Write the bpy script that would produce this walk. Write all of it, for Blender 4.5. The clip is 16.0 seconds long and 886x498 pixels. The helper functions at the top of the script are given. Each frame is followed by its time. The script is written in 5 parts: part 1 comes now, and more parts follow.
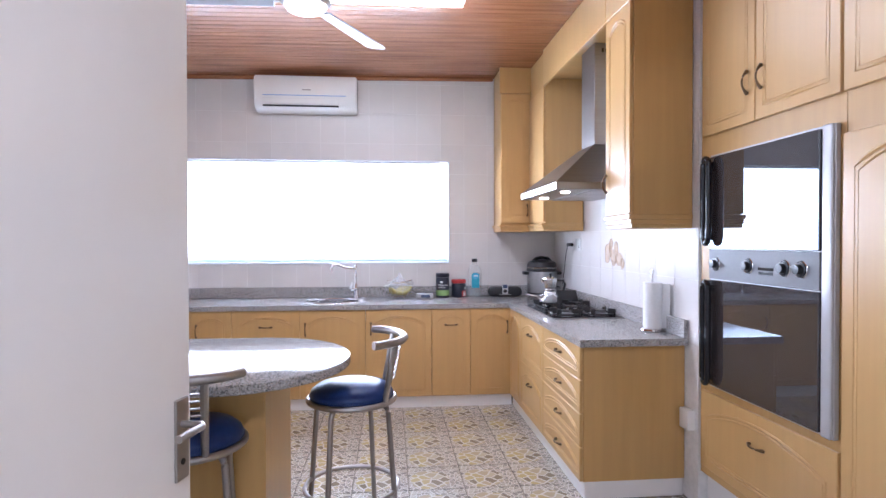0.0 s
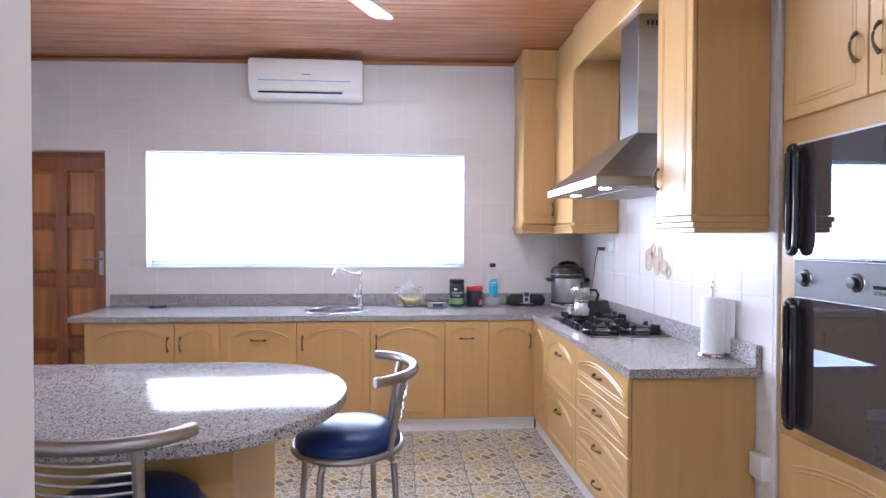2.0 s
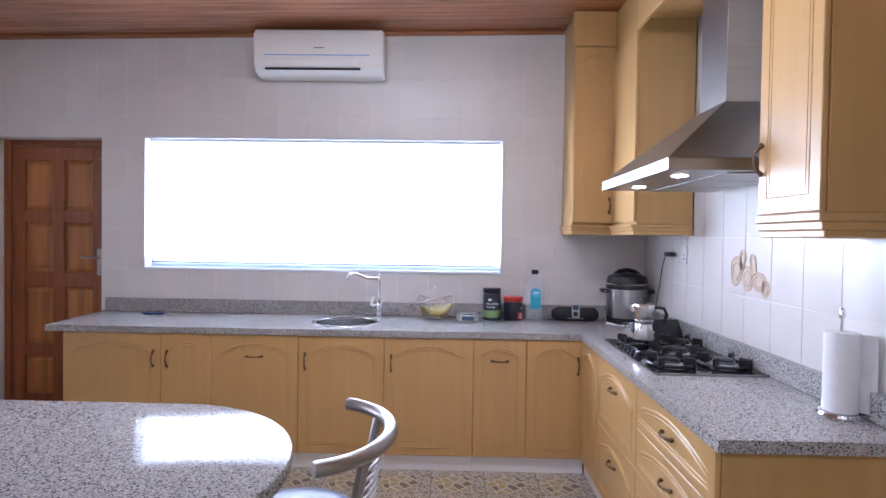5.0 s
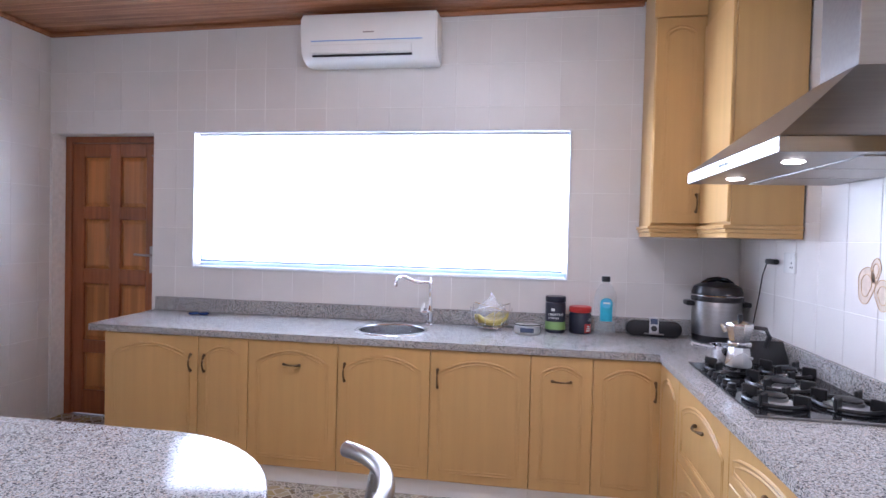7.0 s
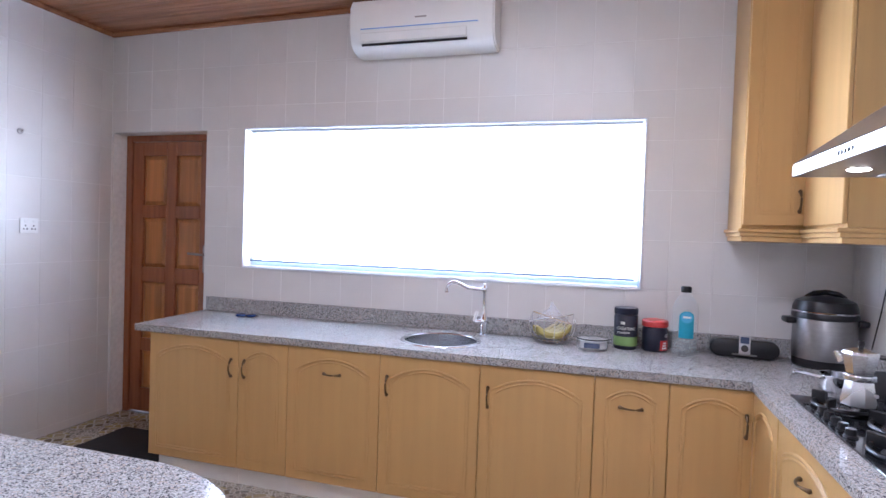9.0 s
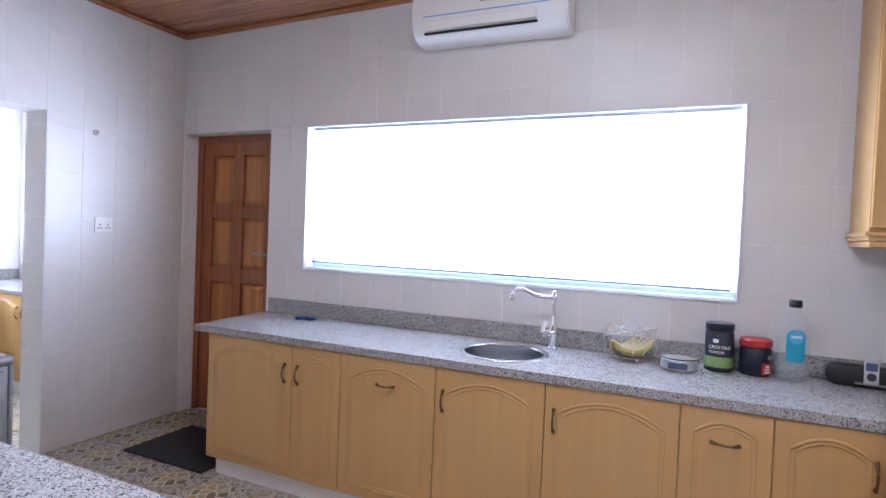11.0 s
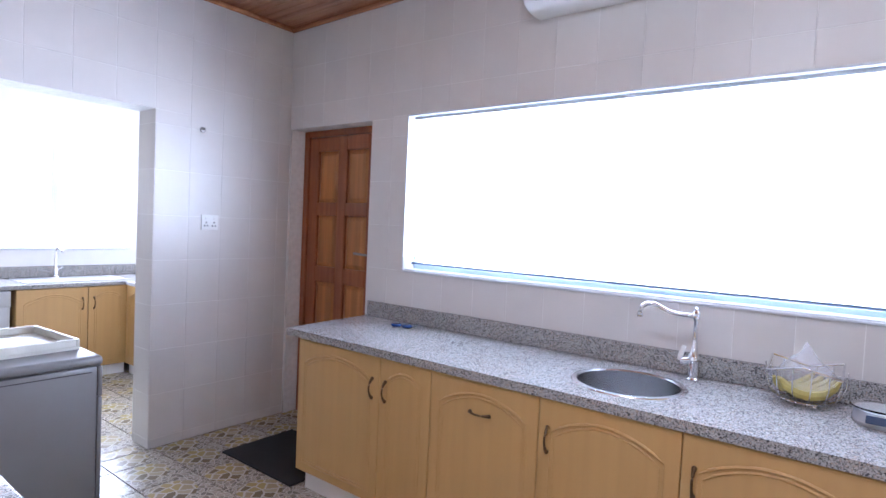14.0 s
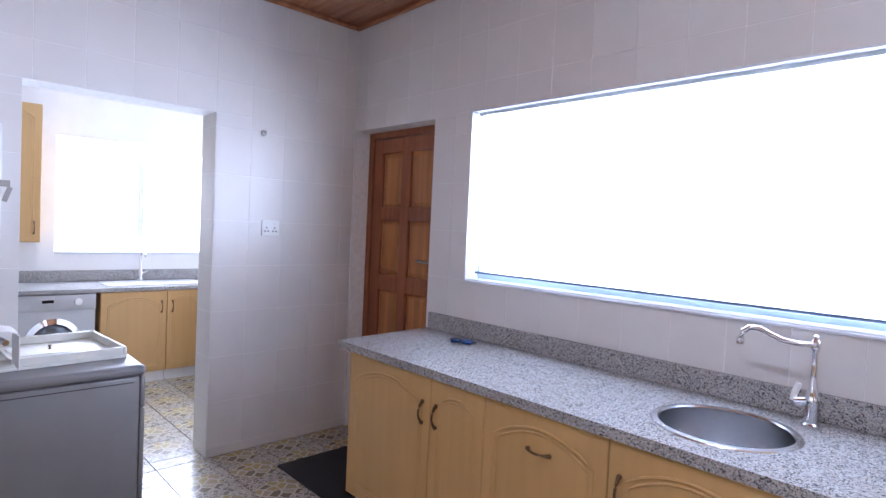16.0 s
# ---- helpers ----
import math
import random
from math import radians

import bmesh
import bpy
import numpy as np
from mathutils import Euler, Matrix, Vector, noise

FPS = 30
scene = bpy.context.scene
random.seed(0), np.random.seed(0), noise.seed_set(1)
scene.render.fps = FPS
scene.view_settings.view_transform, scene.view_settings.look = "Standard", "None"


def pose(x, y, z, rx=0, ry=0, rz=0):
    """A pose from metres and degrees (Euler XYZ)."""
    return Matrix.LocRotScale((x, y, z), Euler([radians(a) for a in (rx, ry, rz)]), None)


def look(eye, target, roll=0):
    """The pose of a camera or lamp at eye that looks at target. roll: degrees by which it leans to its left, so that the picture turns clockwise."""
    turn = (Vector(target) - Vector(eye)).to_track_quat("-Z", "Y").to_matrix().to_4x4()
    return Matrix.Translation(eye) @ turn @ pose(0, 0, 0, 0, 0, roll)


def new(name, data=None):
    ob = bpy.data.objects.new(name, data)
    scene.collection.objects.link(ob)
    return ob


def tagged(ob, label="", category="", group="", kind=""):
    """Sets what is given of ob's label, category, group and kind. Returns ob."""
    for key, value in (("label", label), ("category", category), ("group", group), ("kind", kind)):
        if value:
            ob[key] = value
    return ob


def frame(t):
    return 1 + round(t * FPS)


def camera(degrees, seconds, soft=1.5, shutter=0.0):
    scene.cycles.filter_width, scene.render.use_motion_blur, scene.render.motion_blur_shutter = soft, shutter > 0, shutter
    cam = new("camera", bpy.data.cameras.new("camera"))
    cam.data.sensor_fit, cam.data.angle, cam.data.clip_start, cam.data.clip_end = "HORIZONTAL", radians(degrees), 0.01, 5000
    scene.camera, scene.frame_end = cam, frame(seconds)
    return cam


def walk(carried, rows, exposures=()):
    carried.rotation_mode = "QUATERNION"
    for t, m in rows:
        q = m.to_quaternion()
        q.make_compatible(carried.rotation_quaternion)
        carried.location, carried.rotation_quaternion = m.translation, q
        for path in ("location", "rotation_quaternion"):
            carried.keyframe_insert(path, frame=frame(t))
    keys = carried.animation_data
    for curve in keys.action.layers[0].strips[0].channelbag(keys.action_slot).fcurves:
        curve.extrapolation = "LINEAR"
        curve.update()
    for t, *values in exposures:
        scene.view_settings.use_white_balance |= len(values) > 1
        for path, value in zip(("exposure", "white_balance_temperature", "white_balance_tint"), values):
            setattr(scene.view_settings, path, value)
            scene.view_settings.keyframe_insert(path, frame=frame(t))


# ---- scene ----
cam = camera(76.4, 16.0)
PATH = [
    (0, (-0.029, 0.193, 1.434), (0.159, 2.184, 1.406), -0.1),
    (0.5, (-0.031, 0.326, 1.438), (0.154, 2.317, 1.408), -0.0),
    (1, (-0.031, 0.463, 1.453), (0.145, 2.455, 1.419), -0.0),
    (1.5, (-0.039, 0.594, 1.456), (0.129, 2.587, 1.423), 0.1),
    (2, (-0.017, 0.742, 1.467), (0.136, 2.736, 1.434), 0.2),
    (2.5, (0.012, 0.871, 1.469), (0.15, 2.866, 1.436), 0.3),
    (3, (0.032, 0.994, 1.467), (0.15, 2.99, 1.433), 0.4),
    (5.5, (0.239, 1.585, 1.49), (0.135, 3.582, 1.448), 0.9),
    (6, (0.262, 1.699, 1.484), (0.091, 3.691, 1.442), 1.0),
    (6.5, (0.298, 1.802, 1.491), (0.051, 3.786, 1.445), 1.2),
    (7, (0.32, 1.882, 1.493), (0.005, 3.856, 1.448), 1.4),
    (7.5, (0.334, 1.97, 1.499), (-0.048, 3.932, 1.456), 1.6),
    (8, (0.357, 2.072, 1.505), (-0.091, 4.021, 1.46), 1.7),
    (8.5, (0.383, 2.154, 1.494), (-0.131, 4.087, 1.451), 1.9),
    (9, (0.37, 2.224, 1.502), (-0.197, 4.141, 1.452), 1.9),
    (11.5, (0.373, 2.592, 1.502), (-0.535, 4.373, 1.447), 2.4),
    (12, (0.384, 2.672, 1.505), (-0.598, 4.413, 1.443), 2.4),
    (12.5, (0.364, 2.745, 1.51), (-0.685, 4.447, 1.444), 2.5),
    (13, (0.325, 2.837, 1.492), (-0.785, 4.499, 1.429), 2.5),
    (13.5, (0.288, 2.909, 1.508), (-0.874, 4.535, 1.434), 2.6),
    (14, (0.251, 2.981, 1.516), (-0.967, 4.565, 1.437), 2.6),
    (14.5, (0.227, 3.066, 1.525), (-1.055, 4.599, 1.442), 2.7),
    (15, (0.208, 3.154, 1.534), (-1.134, 4.635, 1.444), 2.7),
    (15.5, (0.19, 3.249, 1.527), (-1.213, 4.672, 1.44), 2.7),
    (16, (0.156, 3.313, 1.523), (-1.294, 4.688, 1.45), 2.7),
]
walk(cam, [(t, look(eye, target, roll)) for t, eye, target, roll in PATH], [(0, 0.56, 5450, 18), (1.5, 0.56, 5450, 19), (3, 0.44, 5450, 19), (5.4, 0.18, 5450, 20), (6.5, 0.31, 5450, 20), (9, 0.39, 5400, 19), (12.5, 0.22, 5300, 18), (14.5, 0.28, 5300, 18), (16, 0.09, 5300, 20)])

# ---- world, lights ----
world = bpy.data.worlds.new("sky")
scene.world = world
world.use_nodes = True
wn = world.node_tree.nodes
sky = wn.new("ShaderNodeTexSky")
sky.sky_type, sky.sun_disc = "NISHITA", False
sky.sun_elevation, sky.sun_rotation = radians(55), radians(20)
world.node_tree.links.new(sky.outputs[0], wn["Background"].inputs[0])
wn["Background"].inputs[1].default_value = 0.25


def area_lamp(name, m, sx, sy, watts, colour):
    lamp = bpy.data.lights.new(name, "AREA")
    lamp.shape, lamp.size, lamp.size_y, lamp.energy, lamp.color = "RECTANGLE", sx, sy, watts, colour
    ob = new(name, lamp)
    ob.matrix_world = m
    return ob


WIN_L, WIN_R, WIN_B, WIN_T = -2.165, 0.55, 1.22, 2.222
area_lamp("window_daylight", look((-0.81, 5.79, 1.745), (-0.81, 3, 1.745)), 2.64, 0.88, 126, (0.86, 0.93, 1.0))
area_lamp("scullery_daylight", look((-6.02, 4.98, 1.66), (-3, 4.98, 1.66)), 1.5, 1.2, 92, (0.88, 0.94, 1.0))
area_lamp("tube_light", look((-0.15, 3.82, 2.925), (-0.15, 3.82, 0), 0), 1.15, 0.05, 15, (0.97, 0.97, 1.0))
# Fill from the unseen hall, added to light the open entrance door.
area_lamp("hall_fill_light", look((-0.1, -0.3, 2.925), (-0.1, -0.3, 0), 0), 1.15, 0.05, 22, (0.97, 0.96, 1.0))
for sy in (3.83, 4.35):
    spot = bpy.data.lights.new("hood_spot", "SPOT")
    spot.energy, spot.color, spot.spot_size, spot.shadow_soft_size = 2.6, (1.0, 0.74, 0.68), radians(140), 0.025
    new("hood_spot", spot).matrix_world = look((1.13, sy, 1.748), (1.20, sy, 0))

# ---- materials ----


def mat(name, colour, rough=0.5, metal=0.0, var=0.0, scale=(8, 8, 8), bump=0.0, bump_scale=None, second=None, coat=0.0, piece=0.0):
    m = bpy.data.materials.new(name)
    m.use_nodes = True
    nt = m.node_tree
    b = nt.nodes["Principled BSDF"]
    b.inputs["Base Color"].default_value = (*colour, 1)
    b.inputs["Roughness"].default_value, b.inputs["Metallic"].default_value = rough, metal
    b.inputs["Coat Weight"].default_value = coat
    if var or bump or second:
        tc = nt.nodes.new("ShaderNodeTexCoord")
        mp = nt.nodes.new("ShaderNodeMapping")
        mp.inputs["Scale"].default_value = scale
        place = nt.nodes.new("ShaderNodeNewGeometry").outputs["Position"] if piece else tc.outputs["Object"]
        nt.links.new(place, mp.inputs[0])
        n1 = nt.nodes.new("ShaderNodeTexNoise")
        n1.inputs["Scale"].default_value, n1.inputs["Detail"].default_value = 1.0, 6
        nt.links.new(mp.outputs[0], n1.inputs["Vector"])
        n2 = nt.nodes.new("ShaderNodeTexNoise")
        n2.inputs["Scale"].default_value = 1.7
        nt.links.new(place, n2.inputs["Vector"])
        mixf = nt.nodes.new("ShaderNodeMath")
        mixf.operation = "MULTIPLY_ADD"
        nt.links.new(n2.outputs[0], mixf.inputs[0])
        mixf.inputs[1].default_value = 0.45
        nt.links.new(n1.outputs[0], mixf.inputs[2])
        ramp = nt.nodes.new("ShaderNodeValToRGB")
        ramp.color_ramp.elements[0].position, ramp.color_ramp.elements[1].position = 0.45, 0.98
        dark = second or tuple(c * (1 - var) for c in colour)
        ramp.color_ramp.elements[0].color, ramp.color_ramp.elements[1].color = (*dark, 1), (*[min(0.95, c * (1 + var * 0.6)) for c in colour], 1)
        nt.links.new(mixf.outputs[0], ramp.inputs[0])
        out = ramp.outputs[0]
        if piece:
            info = nt.nodes.new("ShaderNodeObjectInfo")
            hsv = nt.nodes.new("ShaderNodeHueSaturation")
            rng = nt.nodes.new("ShaderNodeMapRange")
            rng.inputs["To Min"].default_value, rng.inputs["To Max"].default_value = 1 - piece, 1 + piece
            nt.links.new(info.outputs["Random"], rng.inputs[0])
            nt.links.new(rng.outputs[0], hsv.inputs["Value"])
            nt.links.new(out, hsv.inputs["Color"])
            out = hsv.outputs[0]
        nt.links.new(out, b.inputs["Base Color"])
        rr = nt.nodes.new("ShaderNodeMapRange")
        rr.inputs["To Min"].default_value, rr.inputs["To Max"].default_value = max(0.02, rough * (0.93 if piece else 0.85)), min(1, rough * (1.07 if piece else 1.18))
        nt.links.new(n2.outputs[0], rr.inputs[0])
        nt.links.new(rr.outputs[0], b.inputs["Roughness"])
        if bump:
            bp = nt.nodes.new("ShaderNodeBump")
            bp.inputs["Strength"].default_value, bp.inputs["Distance"].default_value = bump, 0.002
            nt.links.new(n1.outputs[0], bp.inputs["Height"])
            nt.links.new(bp.outputs[0], b.inputs["Normal"])
    return m


def granite(name):
    m = bpy.data.materials.new(name)
    m.use_nodes = True
    nt = m.node_tree
    b = nt.nodes["Principled BSDF"]
    tc = nt.nodes.new("ShaderNodeTexCoord")

    def speck(scale, lo, hi, a, c, under=None):
        v = nt.nodes.new("ShaderNodeTexVoronoi")
        v.inputs["Scale"].default_value = scale
        nt.links.new(tc.outputs["Object"], v.inputs["Vector"])
        sep = nt.nodes.new("ShaderNodeSeparateColor")
        nt.links.new(v.outputs["Color"], sep.inputs[0])
        r = nt.nodes.new("ShaderNodeValToRGB")
        r.color_ramp.elements[0].position, r.color_ramp.elements[1].position = lo, hi
        nt.links.new(sep.outputs[0], r.inputs[0])
        if under is None:
            r.color_ramp.elements[0].color, r.color_ramp.elements[1].color = (*a, 1), (*c, 1)
            return r.outputs[0]
        mx = nt.nodes.new("ShaderNodeMix")
        mx.data_type = "RGBA"
        nt.links.new(r.outputs[0], mx.inputs["Factor"])
        nt.links.new(under, mx.inputs[6])
        mx.inputs[7].default_value = (*a, 1)
        return mx.outputs[2]
    base = speck(300, 0.08, 0.88, (0.23, 0.226, 0.222), (0.545, 0.535, 0.525))
    base = speck(270, 0.84, 0.88, (0.075, 0.075, 0.075), None, base)
    base = speck(200, 0.86, 0.92, (0.44, 0.37, 0.32), None, base)
    base = speck(180, 0.93, 0.95, (0.09, 0.09, 0.095), None, base)
    nt.links.new(base, b.inputs["Base Color"])
    b.inputs["Roughness"].default_value, b.inputs["Specular IOR Level"].default_value = 0.09, 0.09
    return m


def pebble_tile(name):
    """Glazed tile printed with a crazy-paving of pebbles: big yellow ones in the middle of each tile, small grey ones round them."""
    m = bpy.data.materials.new(name)
    m.use_nodes = True
    nt = m.node_tree
    b = nt.nodes["Principled BSDF"]
    tc = nt.nodes.new("ShaderNodeTexCoord")
    off = nt.nodes.new("ShaderNodeVectorMath")
    off.operation = "MULTIPLY_ADD"
    wob = nt.nodes.new("ShaderNodeTexNoise")
    wob.inputs["Scale"].default_value = 9
    nt.links.new(tc.outputs["Object"], wob.inputs["Vector"])
    nt.links.new(wob.outputs["Color"], off.inputs[0])
    off.inputs[1].default_value = (0.06, 0.06, 0)
    nt.links.new(tc.outputs["Object"], off.inputs[2])

    def cells(scale):
        e = nt.nodes.new("ShaderNodeTexVoronoi")
        e.voronoi_dimensions, e.feature = "2D", "DISTANCE_TO_EDGE"
        c = nt.nodes.new("ShaderNodeTexVoronoi")
        c.voronoi_dimensions = "2D"
        for n in (e, c):
            n.inputs["Scale"].default_value = scale
            nt.links.new(off.outputs[0], n.inputs["Vector"])
        st = nt.nodes.new("ShaderNodeMapRange")
        st.inputs["From Min"].default_value, st.inputs["From Max"].default_value = 0.06, 0.11
        nt.links.new(e.outputs["Distance"], st.inputs[0])
        sp = nt.nodes.new("ShaderNodeSeparateColor")
        nt.links.new(c.outputs["Color"], sp.inputs[0])
        return st.outputs[0], sp.outputs[0]

    def mix(f, a, c):
        x = nt.nodes.new("ShaderNodeMix")
        x.data_type = "RGBA"
        nt.links.new(f, x.inputs["Factor"])
        for v, i in ((a, 6), (c, 7)):
            if isinstance(v, tuple):
                x.inputs[i].default_value = (*v, 1)
            else:
                nt.links.new(v, x.inputs[i])
        return x.outputs[2]

    def ramp(f, *stops):
        r = nt.nodes.new("ShaderNodeValToRGB")
        r.color_ramp.interpolation = "CONSTANT"
        r.color_ramp.elements[0].color = (*stops[0][1], 1)
        r.color_ramp.elements[1].position, r.color_ramp.elements[1].color = stops[1][0], (*stops[1][1], 1)
        for p, c in stops[2:]:
            r.color_ramp.elements.new(p).color = (*c, 1)
        nt.links.new(f, r.inputs[0])
        return r.outputs[0]
    bs, bc = cells(17)
    ss, sc = cells(34)
    mortar = (0.60, 0.56, 0.48)
    big = mix(bs, mortar, ramp(bc, (0, (0.40, 0.34, 0.22)), (0.3, (0.42, 0.35, 0.17)), (0.55, (0.22, 0.18, 0.12)), (0.75, (0.45, 0.40, 0.28))))
    small = mix(ss, mortar, ramp(sc, (0, (0.30, 0.27, 0.22)), (0.35, (0.42, 0.38, 0.31)), (0.7, (0.24, 0.22, 0.19))))
    dist = nt.nodes.new("ShaderNodeVectorMath")
    dist.operation = "LENGTH"
    nt.links.new(off.outputs[0], dist.inputs[0])
    th = nt.nodes.new("ShaderNodeMapRange")
    th.inputs["From Min"].default_value, th.inputs["From Max"].default_value = 0.125, 0.12
    nt.links.new(dist.outputs["Value"], th.inputs[0])
    nt.links.new(mix(th.outputs[0], small, big), b.inputs["Base Color"])
    b.inputs["Roughness"].default_value = 0.22
    return m


def glass(name, colour=(1, 1, 1), rough=0.0):
    m = bpy.data.materials.new(name)
    m.use_nodes = True
    b = m.node_tree.nodes["Principled BSDF"]
    b.inputs["Base Color"].default_value, b.inputs["Roughness"].default_value = (*colour, 1), rough
    b.inputs["Transmission Weight"].default_value, b.inputs["IOR"].default_value = 1.0, 1.45
    return m


def glow(name, colour, strength):
    m = bpy.data.materials.new(name)
    m.use_nodes = True
    b = m.node_tree.nodes["Principled BSDF"]
    b.inputs["Emission Color"].default_value, b.inputs["Emission Strength"].default_value = (*colour, 1), strength
    return m


BEECH = mat("beech_laminate", (0.57, 0.355, 0.135), 0.33, var=0.06, scale=(26, 26, 1.6), bump=0.05)
BEECH_SIDE = mat("beech_laminate_panel", (0.53, 0.325, 0.115), 0.36, var=0.08, scale=(22, 22, 1.2), bump=0.05)
PINE = mat("varnished_pine", (0.40, 0.165, 0.075), 0.25, coat=0.4, var=0.35, scale=(1.1, 26, 26), bump=0.03)
DOORWOOD = mat("meranti_wood", (0.28, 0.09, 0.03), 0.32, var=0.35, scale=(34, 34, 1.6), bump=0.12)
DOORPANEL = mat("meranti_panel", (0.42, 0.165, 0.045), 0.32, var=0.5, scale=(22, 22, 1.0), bump=0.12)
TILE = mat("cream_wall_tile", (0.715, 0.69, 0.665), 0.31, var=0.03, scale=(6, 6, 6), bump=0.02, piece=0.018)
TILE.node_tree.nodes["Principled BSDF"].inputs["Specular IOR Level"].default_value = 0.36
GROUT = mat("pale_grout", (0.86, 0.85, 0.83), 0.8, var=0.1, scale=(30, 30, 30))
PLASTER = mat("white_plaster", (0.80, 0.78, 0.76), 0.6, var=0.05, scale=(5, 5, 5), bump=0.05)
GLOSSWHITE = mat("gloss_white_paint", (0.78, 0.75, 0.72), 0.16, var=0.03, scale=(3, 3, 1), bump=0.06)
PLASTIC = mat("white_plastic", (0.86, 0.86, 0.84), 0.25, var=0.02, scale=(4, 4, 4))
GRANITE = granite("grey_speckled_granite")
FLOORTILE = pebble_tile("pebble_printed_tile")
FLOORGROUT = mat("dark_floor_grout", (0.22, 0.19, 0.15), 0.8, var=0.25, scale=(25, 25, 25))
STEEL = mat("brushed_steel", (0.35, 0.345, 0.345), 0.34, 1.0, var=0.10, scale=(3, 60, 60), bump=0.03)
SINKSTEEL = mat("sink_steel", (0.60, 0.60, 0.61), 0.24, 1.0, var=0.08, scale=(14, 14, 1.2))
ALUMINIUM = mat("polished_aluminium", (0.66, 0.66, 0.66), 0.27, 1.0, var=0.05, scale=(20, 20, 20))
PANELGREY = mat("grey_steel_panel", (0.13, 0.13, 0.135), 0.45, 0.0, var=0.08, scale=(60, 3, 60))
CHROME = mat("chrome", (0.80, 0.80, 0.82), 0.08, 1.0, var=0.03, scale=(5, 5, 5))
SATIN = mat("satin_grey_steel", (0.38, 0.36, 0.345), 0.40, 1.0, var=0.06, scale=(9, 9, 9))
BRONZE = mat("antique_bronze", (0.17, 0.115, 0.065), 0.38, 0.85, var=0.3, scale=(40, 40, 40))
BLACKGLOSS = mat("black_gloss", (0.012, 0.012, 0.014), 0.06)
OVENGLASS = mat("dark_mirror_glass", (0.05, 0.04, 0.038), 0.02, 0.0)
OVENGLASS.node_tree.nodes["Principled BSDF"].inputs["IOR"].default_value = 2.0
OVENGLASS.node_tree.nodes["Principled BSDF"].inputs["Specular Tint"].default_value = (0.72, 0.86, 1.0, 1)
BLACKMATT = mat("black_enamel", (0.010, 0.010, 0.011), 0.38, var=0.3, scale=(60, 60, 60), bump=0.1)
BLACKPLASTIC = mat("black_plastic", (0.010, 0.010, 0.012), 0.30, var=0.1, scale=(30, 30, 30))
# Navy vinyl made bluer: the sheen of reflected sky is put into the colour.
VINYL = mat("navy_vinyl_sky_sheen", (0.014, 0.034, 0.125), 0.36, var=0.2, scale=(40, 40, 40), bump=0.12)
VINYL.node_tree.nodes["Principled BSDF"].inputs["Specular IOR Level"].default_value = 0.25
GREYSTEEL = mat("grey_enamelled_steel", (0.19, 0.187, 0.192), 0.35, var=0.06, scale=(5, 5, 5), bump=0.03)
SILVER = mat("silver_plastic", (0.50, 0.50, 0.51), 0.35, 0.3, var=0.05, scale=(8, 8, 8))
RUBBER = mat("charcoal_mat", (0.022, 0.022, 0.024), 0.9, var=0.4, scale=(160, 160, 160), bump=0.6)
CREAMPAINT = mat("cream_painted_wood", (0.66, 0.65, 0.58), 0.45, var=0.08, scale=(12, 12, 12), bump=0.08)
# White blades toned down in colour against the light of the tube above.
FANDIMMED = mat("dimmed_white_blade", (0.42, 0.43, 0.46), 0.4, var=0.03, scale=(6, 6, 6))
PAPER = mat("white_paper_towel", (0.82, 0.82, 0.82), 0.9, var=0.04, scale=(90, 90, 90), bump=0.5)
RED = mat("red_plastic", (0.50, 0.035, 0.03), 0.35, var=0.1, scale=(20, 20, 20))
NAVY = mat("dark_navy_plastic", (0.012, 0.014, 0.03), 0.3, var=0.1, scale=(20, 20, 20))
BLUELENS = mat("blue_lens", (0.02, 0.05, 0.18), 0.2, var=0.1, scale=(20, 20, 20))
GREEN = mat("green_label", (0.22, 0.37, 0.12), 0.4, var=0.05, scale=(20, 20, 20))
WHITEINK = mat("white_print", (0.75, 0.75, 0.73), 0.5)
AQUA = mat("aqua_label", (0.03, 0.36, 0.50), 0.35, var=0.1, scale=(30, 30, 30))
SKYLABEL = mat("sky_blue_label", (0.10, 0.45, 0.66), 0.35, var=0.08, scale=(30, 30, 30))
BANANA = mat("banana_skin", (0.44, 0.36, 0.10), 0.5, var=0.25, scale=(30, 30, 30), bump=0.1)
TAN = mat("tan_print", (0.60, 0.43, 0.27), 0.25, var=0.25, scale=(40, 40, 40))
PALETAN = mat("pale_tan_print", (0.70, 0.59, 0.48), 0.25, var=0.2, scale=(30, 30, 30))
# Blind's bottom rail against the daylight: its shade is painted in the colour.
RAILSHADE = mat("shaded_blind_rail", (0.14, 0.21, 0.32), 0.4, var=0.2, scale=(6, 40, 40))
BLUEGREY = mat("blue_display", (0.05, 0.07, 0.13), 0.15)
PALEBLUE = mat("pale_blue_line", (0.20, 0.38, 0.72), 0.3)
CLOTH = mat("white_cloth", (0.78, 0.78, 0.78), 0.95, var=0.06, scale=(50, 50, 50), bump=0.4)
SLATMAT = mat("white_blind_slat", (0.80, 0.82, 0.85), 0.4, var=0.02, scale=(4, 4, 4))
# White frame; the blue of skylight on it is put into the colour.
FRAMESKYLIT = mat("skylit_white_aluminium", (0.55, 0.66, 0.78), 0.3, 0.1, var=0.05, scale=(4, 4, 4))
ALU = mat("white_aluminium", (0.72, 0.74, 0.77), 0.35, var=0.03, scale=(4, 4, 4))
CLEARGLASS = glass("clear_glass")
CLEARPLASTIC = mat("clear_bottle_plastic", (0.72, 0.82, 0.85), 0.12)
CLEARPLASTIC.node_tree.nodes["Principled BSDF"].inputs["Alpha"].default_value = 0.13
LAMPGLOW = glow("lamp_lens", (1.0, 0.88, 0.75), 30)
